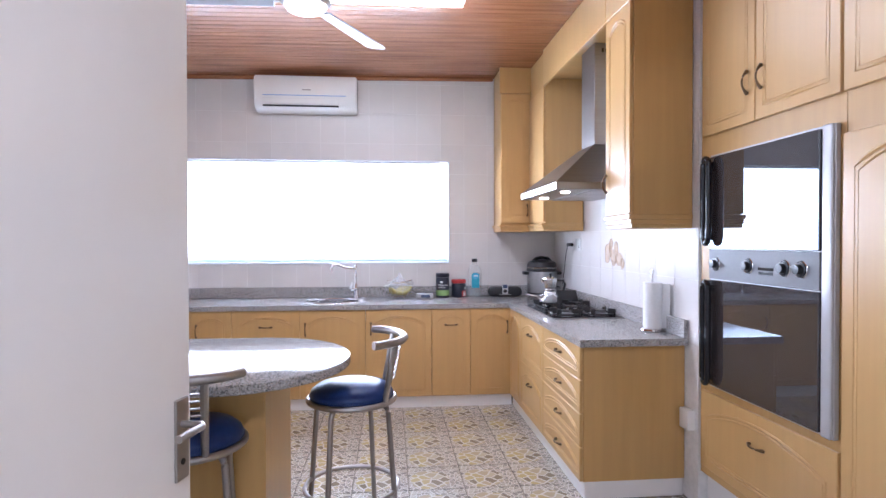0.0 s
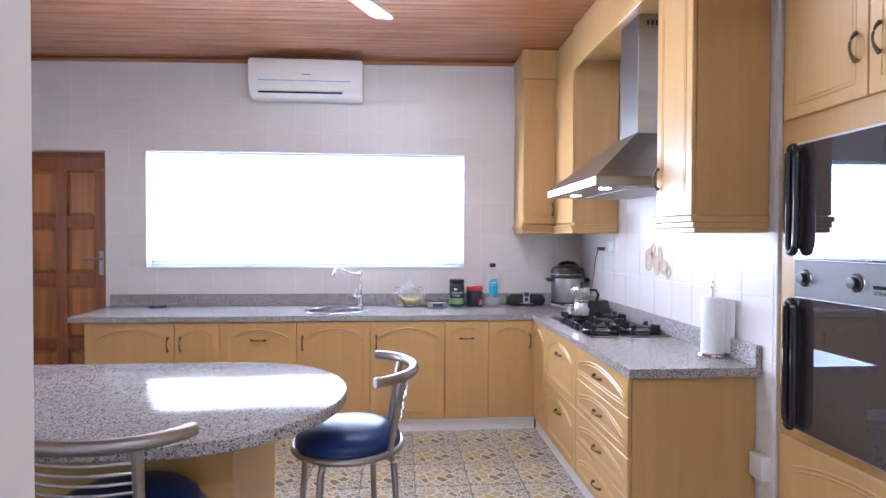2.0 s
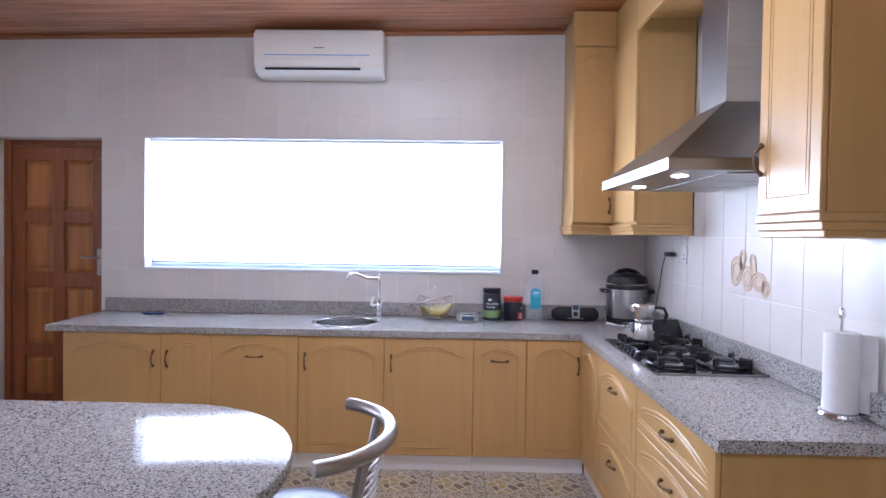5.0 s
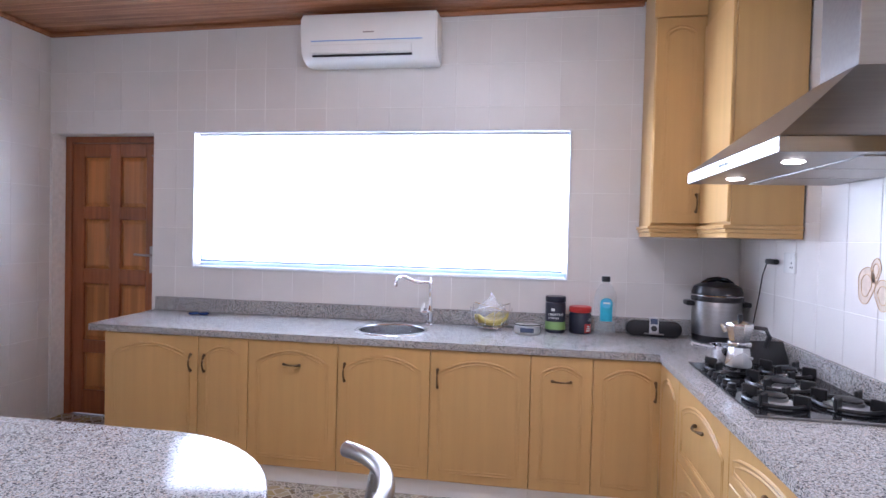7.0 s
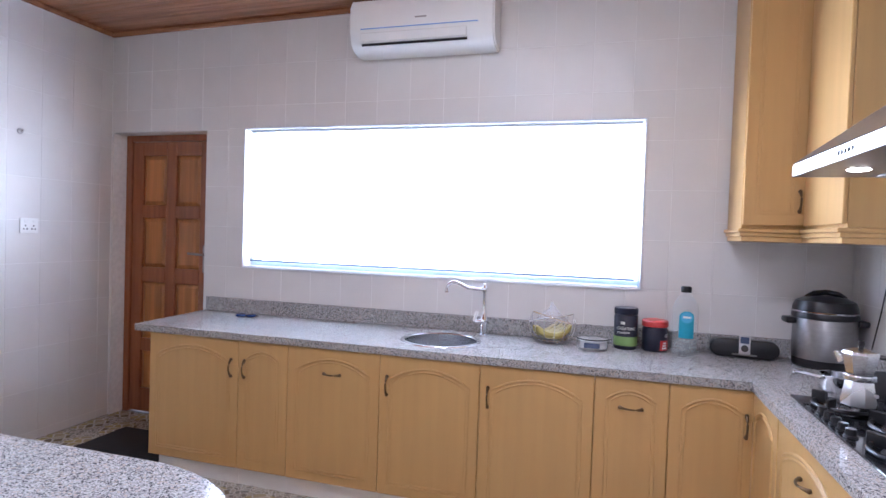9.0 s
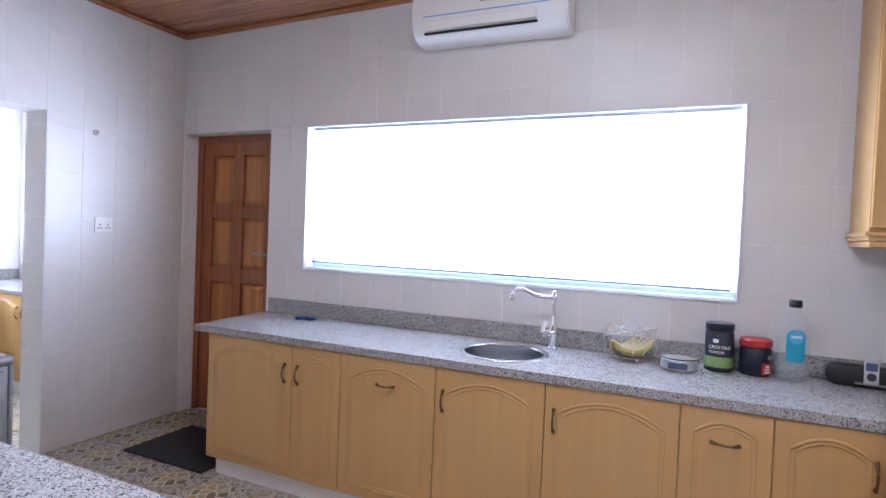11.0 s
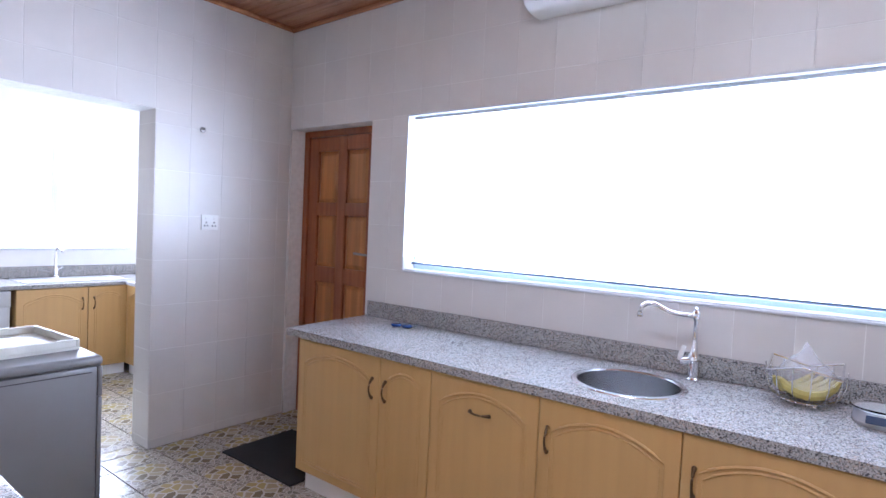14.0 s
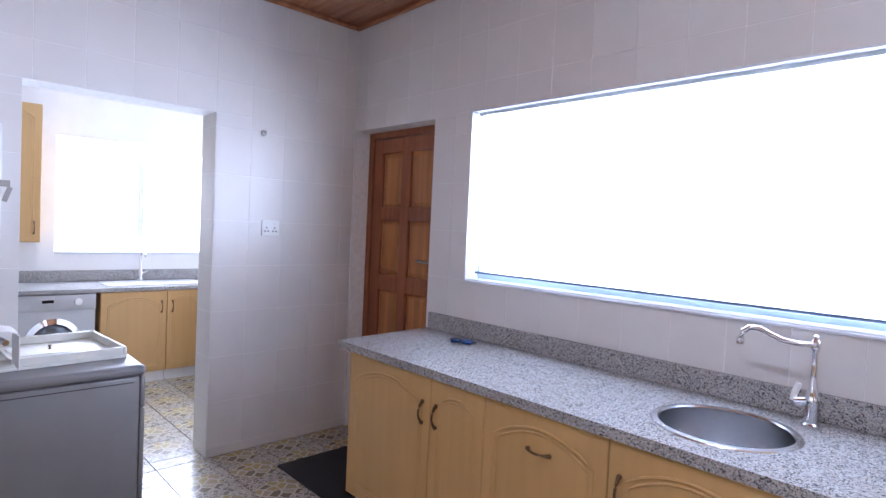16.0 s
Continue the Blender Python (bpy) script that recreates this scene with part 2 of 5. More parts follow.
TUBEGLOW = glow("tube_diffuser", (0.96, 1.0, 0.99), 55)
BULBGLOW = glow("fan_lamp", (1.0, 0.97, 0.95), 1.2)

# ---- mesh helpers ----


def box(bm, x0, x1, y0, y1, z0, z1, bev=0.0, seg=1):
    r = bmesh.ops.create_cube(bm, size=1, matrix=Matrix.Translation(((x0 + x1) / 2, (y0 + y1) / 2, (z0 + z1) / 2)) @ Matrix.Diagonal((x1 - x0, y1 - y0, z1 - z0, 1)))
    if bev:
        edges = {e for v in r["verts"] for e in v.link_edges}
        bmesh.ops.bevel(bm, geom=list(edges), offset=bev, segments=seg, affect="EDGES", profile=0.5)
    return bm


def B(*a, **k):
    return box(bmesh.new(), *a, **k)


def lathe(bm, profile, n=32, centre=(0, 0, 0), m=None):
    """Turns (radius, z) pairs round the z axis."""
    rows = []
    c = Vector(centre)
    for r, z in profile:
        if r < 1e-6:
            rows.append([bm.verts.new(c + Vector((0, 0, z)))])
        else:
            rows.append([bm.verts.new(c + Vector((r * math.cos(2 * math.pi * i / n), r * math.sin(2 * math.pi * i / n), z))) for i in range(n)])
    for a, b in zip(rows, rows[1:]):
        for i in range(n):
            j = (i + 1) % n
            if len(a) == 1 and len(b) == 1:
                continue
            if len(a) == 1:
                bm.faces.new((a[0], b[i], b[j]))
            elif len(b) == 1:
                bm.faces.new((a[i], a[j], b[0]))
            else:
                bm.faces.new((a[i], a[j], b[j], b[i]))
    if m is not None:
        vs = [v for row in rows for v in row]
        bmesh.ops.transform(bm, matrix=m, verts=vs)
    bmesh.ops.recalc_face_normals(bm, faces=bm.faces)
    return bm


def L(profile, n=32, centre=(0, 0, 0), m=None):
    return lathe(bmesh.new(), profile, n, centre, m)


def tube(bm, pts, r, n=10, closed=False, flat=1.0):
    """A round bar swept along points; r may be a list; flat squeezes it along the up direction."""
    pts = [Vector(p) for p in pts]
    rings = []
    count = len(pts)
    for k, p in enumerate(pts):
        a = pts[(k - 1) % count] if closed or k else p
        b = pts[(k + 1) % count] if closed or k < count - 1 else p
        d = (b - a).normalized()
        up = Vector((0, 0, 1)) if abs(d.z) < 0.95 else Vector((0, 1, 0))
        s = d.cross(up).normalized()
        u = s.cross(d).normalized()
        rr = r[k] if isinstance(r, (list, tuple)) else r
        rings.append([bm.verts.new(p + s * rr * math.cos(2 * math.pi * i / n) + u * rr * flat * math.sin(2 * math.pi * i / n)) for i in range(n)])
    pairs = list(zip(rings, rings[1:])) + ([(rings[-1], rings[0])] if closed else [])
    for a, b in pairs:
        for i in range(n):
            j = (i + 1) % n
            bm.faces.new((a[i], a[j], b[j], b[i]))
    if not closed:
        bm.faces.new(rings[0][::-1])
        bm.faces.new(rings[-1])
    bmesh.ops.recalc_face_normals(bm, faces=bm.faces)
    return bm


def T(pts, r, n=10, closed=False, flat=1.0):
    return tube(bmesh.new(), pts, r, n, closed, flat)


def prism(bm, outline, z0, z1, bev=0.0):
    vs = [bm.verts.new((x, y, z0)) for x, y in outline]
    f = bm.faces.new(vs)
    r = bmesh.ops.extrude_face_region(bm, geom=[f])
    top = [v for v in r["geom"] if isinstance(v, bmesh.types.BMVert)]
    bmesh.ops.translate(bm, verts=top, vec=(0, 0, z1 - z0))
    bmesh.ops.recalc_face_normals(bm, faces=bm.faces)
    if bev:
        edges = [e for e in bm.edges if abs(e.verts[0].co.z - e.verts[1].co.z) < 1e-6]
        bmesh.ops.bevel(bm, geom=edges, offset=bev, segments=3, affect="EDGES", profile=0.5)
    return bm


def arc(cx, cy, rx, ry, a0, a1, n):
    return [(cx + rx * math.cos(radians(a0 + (a1 - a0) * i / n)), cy + ry * math.sin(radians(a0 + (a1 - a0) * i / n))) for i in range(n + 1)]


def mesh_of(name, bm, material, smooth=True):
    me = bpy.data.meshes.new(name)
    bm.to_mesh(me)
    bm.free()
    if material:
        me.materials.append(material)
    if smooth and len(me.polygons):
        me.shade_smooth()
        me.set_sharp_from_angle(angle=radians(35))
    return me


def part(name, bm, material, parent, label="", smooth=True):
    ob = new(name, mesh_of(name, bm, material, smooth))
    ob.parent = parent
    if label:
        tagged(ob, label)
    return ob


def thing(name, label, category, loc=(0, 0, 0), turn=0, group="", kind=""):
    ob = new(name)
    ob.empty_display_size = 0.1
    ob.matrix_basis = pose(*loc, 0, 0, turn)
    return tagged(ob, label, category, group, kind)


def solid(name, bm, material, label, category, loc=(0, 0, 0), turn=0, group="", kind="", smooth=True):
    ob = new(name, mesh_of(name, bm, material, smooth))
    ob.matrix_basis = pose(*loc, 0, 0, turn)
    return tagged(ob, label, category, group, kind)


def turned(bm, m):
    bmesh.ops.transform(bm, matrix=m, verts=bm.verts)
    return bm


# ---- structure ----
NX0, NX1, NY0, NY1, CZ, WT = -3.38, 1.62, 0.71, 5.71, 3.025, 3.09
SLOPE = 0.0148  # the boarded ceiling rises towards the hob wall
OPEN_Y0, OPEN_Y1, OPEN_Z = 3.715, 4.685, 2.177
DOOR_X0, DOOR_X1, DOOR_Z = -3.36, -2.5, 2.21

floor = solid("floor", box(B(NX0 - 0.22, NX1 + 0.7, NY0 - 0.13, NY1 + 0.3, -0.12, -0.006), -0.66, 0.75, -1.6, NY0 - 0.13, -0.12, -0.006), FLOORGROUT, "kitchen floor of pebble-printed ceramic tiles", "floor", kind="structure", smooth=False)
floor_2 = solid("floor_scullery", B(-6.1, NX0 - 0.22, 2.2, 6.0, -0.12, -0.006), FLOORGROUT, "scullery floor of the same pebble-printed tiles", "floor", kind="structure", smooth=False)

wn_ = bmesh.new()
WY0, WY1 = NY1 + 0.002, NY1 + 0.22
for a in ((NX0 - 0.22, DOOR_X0, 0, WT), (DOOR_X0, DOOR_X1, DOOR_Z, WT), (DOOR_X1, WIN_L, 0, WT), (WIN_L, WIN_R, 0, WIN_B), (WIN_L, WIN_R, WIN_T, WT), (WIN_R, NX1 + 0.22, 0, WT)):
    box(wn_, a[0], a[1], WY0, WY1, a[2], a[3])
wall_north = solid("wall_north", wn_, GROUT, "cream-tiled kitchen wall with a long window", "wall", kind="structure", smooth=False)
ww = bmesh.new()
for a in ((NY0 - 0.13, OPEN_Y0, 0, WT), (OPEN_Y0, OPEN_Y1, OPEN_Z, WT), (OPEN_Y1, WY0, 0, WT)):
    box(ww, NX0 - 0.22, NX0 - 0.002, a[0], a[1], a[2], a[3])
wall_west = solid("wall_west", ww, GROUT, "cream-tiled kitchen wall with an open doorway", "wall", kind="structure", smooth=False)
we = bmesh.new()
box(we, NX1 + 0.002, NX1 + 0.2, 3.07, WY0, 0, WT)
box(we, NX1 + 0.62, NX1 + 0.75, NY0 - 0.13, 3.07, 0, WT)
wall_east = solid("wall_east", we, GROUT, "cream-tiled kitchen wall behind the hob", "wall", kind="structure", smooth=False)
ws = bmesh.new()
for a in ((NX0, -0.66, 0, WT), (-0.66, 0.75, 2.8, WT), (0.75, NX1 + 0.62, 0, WT)):
    box(ws, a[0], a[1], NY0 - 0.13, NY0, a[2], a[3])
solid("wall_south", ws, PLASTER, "white plastered wall with the entrance doorway", "wall", kind="structure", smooth=False)
wh = bmesh.new()
box(wh, -1.6, -1.48, -1.6, NY0 - 0.13, 0, CZ)
box(wh, 1.3, 1.42, -1.6, NY0 - 0.13, 0, CZ)
box(wh, -1.6, 1.42, -1.72, -1.6, 0, CZ)
solid("wall_hall", wh, PLASTER, "white plastered hall walls", "wall", kind="structure", smooth=False)
solid("floor_hall", box(B(-1.6, -0.66, -1.6, NY0 - 0.13, -0.12, -0.004), 0.75, 1.42, -1.6, NY0 - 0.13, -0.12, -0.004), FLOORTILE, "tiled hall floor", "floor", kind="structure", smooth=False)
solid("ceiling_hall", B(-1.6, 1.42, -1.72, NY0 - 0.13, CZ, CZ + 0.1), PLASTER, "white hall ceiling", "ceiling", kind="structure", smooth=False)

# tongued pine boards, all in one ceiling
cb = bmesh.new()
box(cb, NX0 - 0.1, NX1 + 0.7, NY0, NY1 + 0.1, CZ + 0.02, CZ + 0.12)
yy = NY0
while yy < NY1 - 0.01:
    ye = min(yy + 0.076, NY1 + 0.004)
    vs = [(yy, 0.02), (yy + 0.0018, 0.004), (yy + 0.005, 0.0), (ye - 0.005, 0.0), (ye - 0.0018, 0.004), (ye, 0.02)]
    a = [cb.verts.new((NX0 - 0.006, y, CZ + z)) for y, z in vs]
    b = [cb.verts.new((NX1 + 0.62, y, CZ + z)) for y, z in vs]
    for i in range(5):
        cb.faces.new((a[i], b[i], b[i + 1], a[i + 1]))
    yy += 0.076
bmesh.ops.recalc_face_normals(cb, faces=cb.faces)
for v in cb.verts:
    v.co.z += SLOPE * v.co.x
solid("ceiling", cb, PINE, "varnished reddish pine tongue-and-groove ceiling", "ceiling", kind="structure", smooth=False)
tr = bmesh.new()
box(tr, NX0, 0.99, NY1 - 0.028, NY1, CZ - 0.034, CZ - 0.001, 0.008)
box(tr, NX0, NX0 + 0.028, NY0, NY1 - 0.028, CZ - 0.034, CZ - 0.001, 0.008)
for v in tr.verts:
    v.co.z += SLOPE * v.co.x
solid("trim_ceiling", tr, PINE, "dark varnished wooden cornice strip", "trim", kind="structure")

# scullery shell
sc = bmesh.new()
box(sc, -6.1, -5.95, 2.2, 4.26, 0, 2.75)
box(sc, -6.1, -5.95, 4.26, 5.65, 0, 1.13)
box(sc, -6.1, -5.95, 4.26, 5.65, 2.2, 2.75)
box(sc, -6.1, -5.95, 5.65, 6.0, 0, 2.75)
box(sc, -5.95, NX0 - 0.22, 5.93, 6.05, 0, 2.75)
box(sc, -5.95, NX0 - 0.22, 2.15, 2.3, 0, 2.75)
solid("wall_scullery", sc, PLASTER, "white scullery walls with a bright window", "wall", kind="structure", smooth=False)
solid("ceiling_scullery", B(-6.1, NX0 - 0.22, 2.15, 6.05, 2.75, 2.85), PLASTER, "white scullery ceiling", "ceiling", kind="structure", smooth=False)

# ---- windows ----
win = thing("window_1", "long kitchen window with white frame and blown-out daylight", "window", kind="structure")
fr = bmesh.new()
FY0, FY1 = NY1 + 0.10, NY1 + 0.15
for a in ((WIN_L, WIN_R, WIN_B, WIN_B + 0.042), (WIN_L, WIN_R, WIN_T - 0.02, WIN_T), (WIN_L, WIN_L + 0.014, WIN_B + 0.042, WIN_T - 0.02), (WIN_R - 0.014, WIN_R, WIN_B + 0.042, WIN_T - 0.02)):
    box(fr, a[0], a[1], FY0, FY1, a[2], a[3], 0.004)
part("window_frame", fr, FRAMESKYLIT, win)
part("window_sill", B(WIN_L + 0.012, WIN_R - 0.012, NY1 - 0.004, FY0 - 0.002, WIN_B + 0.001, WIN_B + 0.014, 0.003), ALU, win, "narrow white sill")
es = bmesh.new()
for a in ((WIN_L - 0.006, WIN_R + 0.006, WIN_T - 0.012, WIN_T), (WIN_L - 0.006, WIN_R + 0.006, WIN_B - 0.006, WIN_B + 0.006)):
    box(es, a[0], a[1], NY1 - 0.012, NY1 + 0.03, a[2], a[3], 0.002)
for x0 in (WIN_L - 0.006, WIN_R - 0.006):
    box(es, x0, x0 + 0.012, NY1 - 0.012, NY1 + 0.03, WIN_B + 0.006, WIN_T - 0.012, 0.002)
part("edge_trim", es, ALU, win, "white tile edge trim")
for k in range(3):
    w = (WIN_R - WIN_L - 0.07) / 3
    g = part("pane", B(WIN_L + 0.035 + k * w, WIN_L + 0.035 + (k + 1) * w, NY1 + 0.123, NY1 + 0.127, WIN_B + 0.035, WIN_T - 0.035), CLEARGLASS, win, smooth=False)
    g.visible_shadow = False
blind = thing("venetian_blind", "white venetian blind with open slats in the kitchen window", "blind")
part("head_rail", B(WIN_L + 0.02, WIN_R - 0.02, NY1 + 0.03, NY1 + 0.07, WIN_T - 0.030, WIN_T - 0.002, 0.003), ALU, blind)
part("bottom_rail", B(WIN_L + 0.03, WIN_R - 0.03, NY1 + 0.04, NY1 + 0.062, WIN_B + 0.046, WIN_B + 0.058, 0.003), RAILSHADE, blind, "bottom rail with shade in its colour")
slat_me = None
z = WIN_B + 0.072
while z < WIN_T - 0.035:
    if slat_me is None:
        sb = bmesh.new()
        pts = [(-0.0125, -0.002), (-0.006, 0.0004), (0, 0.0012), (0.006, 0.0004), (0.0125, -0.002)]
        a = [sb.verts.new((WIN_L + 0.03, y, q)) for y, q in pts]
        b = [sb.verts.new((WIN_R - 0.03, y, q)) for y, q in pts]
        for i in range(4):
            sb.faces.new((a[i], b[i], b[i + 1], a[i + 1]))
        r = bmesh.ops.extrude_face_region(sb, geom=sb.faces[:])
        bmesh.ops.translate(sb, verts=[v for v in r["geom"] if isinstance(v, bmesh.types.BMVert)], vec=(0, 0, 0.0006))
        bmesh.ops.recalc_face_normals(sb, faces=sb.faces)
        slat_me = mesh_of("slat", sb, SLATMAT)
    s = new("slat", slat_me)
    s.parent = blind
    s.matrix_basis = pose(0, NY1 + 0.051, z, -10, 0, 0)
    z += 0.0235
for x in (WIN_L + 0.25, -1.25, -0.35, WIN_R - 0.25):
    part("ladder_cord", T([(x, NY1 + 0.036, WIN_B + 0.04), (x, NY1 + 0.036, WIN_T - 0.04)], 0.0012, 5), ALU, blind)

win2 = thing("window_2", "bright scullery window above the sink", "window", kind="structure")
fr = bmesh.new()
for a in ((4.26, 5.65, 1.13, 1.17), (4.26, 5.65, 2.16, 2.2), (4.26, 4.30, 1.17, 2.16), (5.61, 5.65, 1.17, 2.16), (4.95, 5.01, 1.17, 2.16)):
    box(fr, -6.06, -6.0, a[0], a[1], a[2], a[3], 0.004)
part("window_frame", fr, ALU, win2)
part("window_sill", B(-5.99, -5.925, 4.26, 5.65, 1.131, 1.155, 0.004), ALU, win2)

# ---- doors ----
d1 = thing("door_1", "closed varnished hardwood back door with eight raised panels", "door", kind="structure")
fb = bmesh.new()
box(fb, DOOR_X0 + 0.001, DOOR_X0 + 0.055, NY1 + 0.12, NY1 + 0.2, 0, DOOR_Z - 0.001, 0.004)
box(fb, DOOR_X1 - 0.055, DOOR_X1 - 0.001, NY1 + 0.12, NY1 + 0.2, 0, DOOR_Z - 0.001, 0.004)
box(fb, DOOR_X0 + 0.055, DOOR_X1 - 0.055, NY1 + 0.12, NY1 + 0.2, DOOR_Z - 0.05, DOOR_Z - 0.001, 0.004)
part("door_frame", fb, DOORWOOD, d1)
lx0, lx1, lz0, lz1 = DOOR_X0 + 0.057, DOOR_X1 - 0.057, 0.012, DOOR_Z - 0.053
ly0, ly1 = NY1 + 0.135, NY1 + 0.178
cols = ((lx0 + 0.10, (lx0 + lx1) / 2 - 0.045), ((lx0 + lx1) / 2 + 0.045, lx1 - 0.10))
rows_ = ((0.2, 0.50), (0.60, 1.05), (1.17, 1.56), (1.66, 2.05))
lb = bmesh.new()
box(lb, lx0, cols[0][0], ly0, ly1, lz0, lz1, 0.003)
box(lb, cols[1][1], lx1, ly0, ly1, lz0, lz1, 0.003)
box(lb, cols[0][1], cols[1][0], ly0, ly1, lz0, lz1, 0.003)
zs = [lz0] + [q for r in rows_ for q in r] + [lz1]
for c in cols:
    for i in range(0, len(zs), 2):
        box(lb, c[0], c[1], ly0, ly1, zs[i], zs[i + 1], 0.003)
leaf = part("leaf", lb, DOORWOOD, d1)
for c in cols:
    for r in rows_:
        pb = bmesh.new()
        x0, x1, z0, z1 = c[0] - 0.002, c[1] + 0.002, r[0] - 0.002, r[1] + 0.002
        q0 = [pb.verts.new(p) for p in ((x0, ly0 + 0.022, z0), (x1, ly0 + 0.022, z0), (x1, ly0 + 0.022, z1), (x0, ly0 + 0.022, z1))]
        q1 = [pb.verts.new(p) for p in ((x0 + 0.035, ly0 + 0.006, z0 + 0.035), (x1 - 0.035, ly0 + 0.006, z0 + 0.035), (x1 - 0.035, ly0 + 0.006, z1 - 0.035), (x0 + 0.035, ly0 + 0.006, z1 - 0.035))]
        for i in range(4):
            j = (i + 1) % 4
            pb.faces.new((q0[i], q0[j], q1[j], q1[i]))
        pb.faces.new(q1)
        bmesh.ops.recalc_face_normals(pb, faces=pb.faces)
        part("panel", pb, DOORPANEL, leaf, smooth=False)
part("lock_plate", B(lx1 - 0.062, lx1 - 0.022, ly0 - 0.008, ly0 - 0.001, 1.15, 1.36, 0.003), SATIN, leaf, "satin metal lock plate")
part("door_handle", T([(lx1 - 0.042, ly0 - 0.003, 1.29), (lx1 - 0.042, ly0 - 0.045, 1.29), (lx1 - 0.06, ly0 - 0.055, 1.29), (lx1 - 0.16, ly0 - 0.052, 1.295)], 0.009, 10), SATIN, leaf, "satin metal lever")
part("latch_hook", T([(lx1 - 0.05, ly0 - 0.006, 2.06), (lx1 - 0.02, ly0 - 0.02, 2.055), (lx1 - 0.01, ly0 - 0.02, 2.075)], 0.004, 8), SATIN, leaf)

d2 = thing("door_2", "open gloss-white entrance door with satin lever handle", "door", (-0.468, 1.476, 0), 77, kind="structure")
leaf = part("leaf", B(-0.82, 0, 0, 0.042, 0.012, 2.06, 0.003), GLOSSWHITE, d2)
part("lock_plate", B(-0.062, -0.016, -0.007, -0.0005, 0.925, 1.10, 0.002), SATIN, leaf, "satin steel lock plate")
part("door_handle", T([(-0.04, -0.004, 1.045), (-0.04, -0.05, 1.045), (-0.048, -0.058, 1.045), (-0.13, -0.056, 1.045)], 0.008, 12), SATIN, leaf, "satin steel lever handle")
part("keyhole", T([(-0.04, -0.009, 0.965), (-0.04, -0.0065, 0.965)], 0.007, 10), BLACKPLASTIC, leaf)

# ---- cabinet kit ----


def front_mesh(w, h, arch=True, inset=0.055, horizontal=False):
    """A routed door front, lower left corner at the origin, facing -y, with an arched double bead."""
    bm = B(0.0015, w - 0.0015, -0.019, 0, 0.0015, h - 0.0015, 0.003)
    for off in (0.0, 0.016):
        i = inset + off
        x0, x1, z0, z1 = i, w - i, i, h - i
        rise = min(0.075, (x1 - x0) * 0.22, h * 0.3) if arch else 0
        pts = [(x0, z0), (x1, z0)]
        if arch:
            pts += [(x1, z1 - rise)] + [(x1 - (x1 - x0) * k / 12, z1 - rise + rise * math.sin(math.pi * k / 12) ** 0.8) for k in range(1, 12)] + [(x0, z1 - rise)]
        else:
            pts += [(x1, z1), (x0, z1)]
        dense = []
        for k in range(len(pts)):
            a, b = Vector(pts[k]), Vector(pts[(k + 1) % len(pts)])
            n = max(1, int((b - a).length / 0.12))
            dense += [a + (b - a) * q / n for q in range(n)]
        side = [abs(p.x - x0) < 1e-4 or abs(p.x - x1) < 1e-4 for p in dense]
        tube(bm, [(p.x, -0.0188, p.y) for p in dense], [(0.0025 if q else 0.007) if off == 0 else (0.002 if q else 0.0052) for q in side], 6, True)
    return bm


def handle_mesh(length=0.1):
    """An upright bow handle with flared feet, in front of y = 0."""
    pts, rr = [], []
    for k in range(13):
        s = k / 12
        pts.append((0, -0.004 - 0.026 * math.sin(math.pi * s) ** 0.7, (s - 0.5) * length))
        rr.append(0.0045 + 0.0045 * abs(2 * s - 1) ** 3)
    bm = T(pts, rr, 8)
    for s in (-0.5, 0.5):
        bmesh.ops.create_icosphere(bm, subdivisions=2, radius=0.0085, matrix=Matrix.Translation((0, -0.007, s * length)))
    return bm


HANDLE_V = mesh_of("handle", handle_mesh(), BRONZE)
HANDLE_H = mesh_of("handle", turned(handle_mesh(), pose(0, 0, 0, 0, 90, 0)), BRONZE)


def door_front(parent, x, z, w, h, handle=None, arch=True, name="door", inset=0.055, y=0.0):
    """handle: (x, z, upright) from the front's lower left corner."""
    d = part(name, turned(front_mesh(w, h, arch, inset), pose(x, y, z)), BEECH, parent)
    if handle:
        hd = new("handle", HANDLE_V if handle[2] else HANDLE_H)
        hd.parent = d
        hd.matrix_basis = pose(x + handle[0], y - 0.021, z + handle[1])
        hd["label"] = "antique bronze bow handle"
    return d


CT, CTH = 0.894, 0.040
DZ0, DZ1 = 0.10, 0.850
# base units under the window: left edge, right edge, handle
units = ((-2.305, -1.67, "r"), (-1.67, -1.345, "l"), (-1.345, -0.785, "h"), (-0.785, -0.237, "l"), (-0.237, 0.327, "l"), (0.327, 0.662, "h"), (0.662, 1.03, "r"))
for x0, x1, hd in units:
    w, h = x1 - x0, DZ1 - DZ0
    c = thing("base_cabinet", "beech base cabinet with arched door and bronze handle under granite worktop", "cabinet", (x0, 5.03, 0), group="kitchen base cabinets")
    sd = (-1.0 if x0 == units[0][0] else 0.0)
    body = B(0.0005, w - 0.0005, 0.001, 0.665, DZ0, 0.66 if -1 < x0 < -0.2 else CT - CTH - 0.002)
    part("body", body, BEECH_SIDE, c, smooth=False)
    hpos = {"r": (w - 0.045, h - 0.16, True), "l": (0.045, h - 0.16, True), "h": (w / 2, h - 0.135, False)}[hd]
    door_front(c, 0, DZ0, w, h, hpos)
    part("plinth", B(0.0005 + (0.06 if sd else 0), w - 0.0005, 0.008, 0.05, 0, DZ0 - 0.001), PLASTER, c, "white plinth", smooth=False)

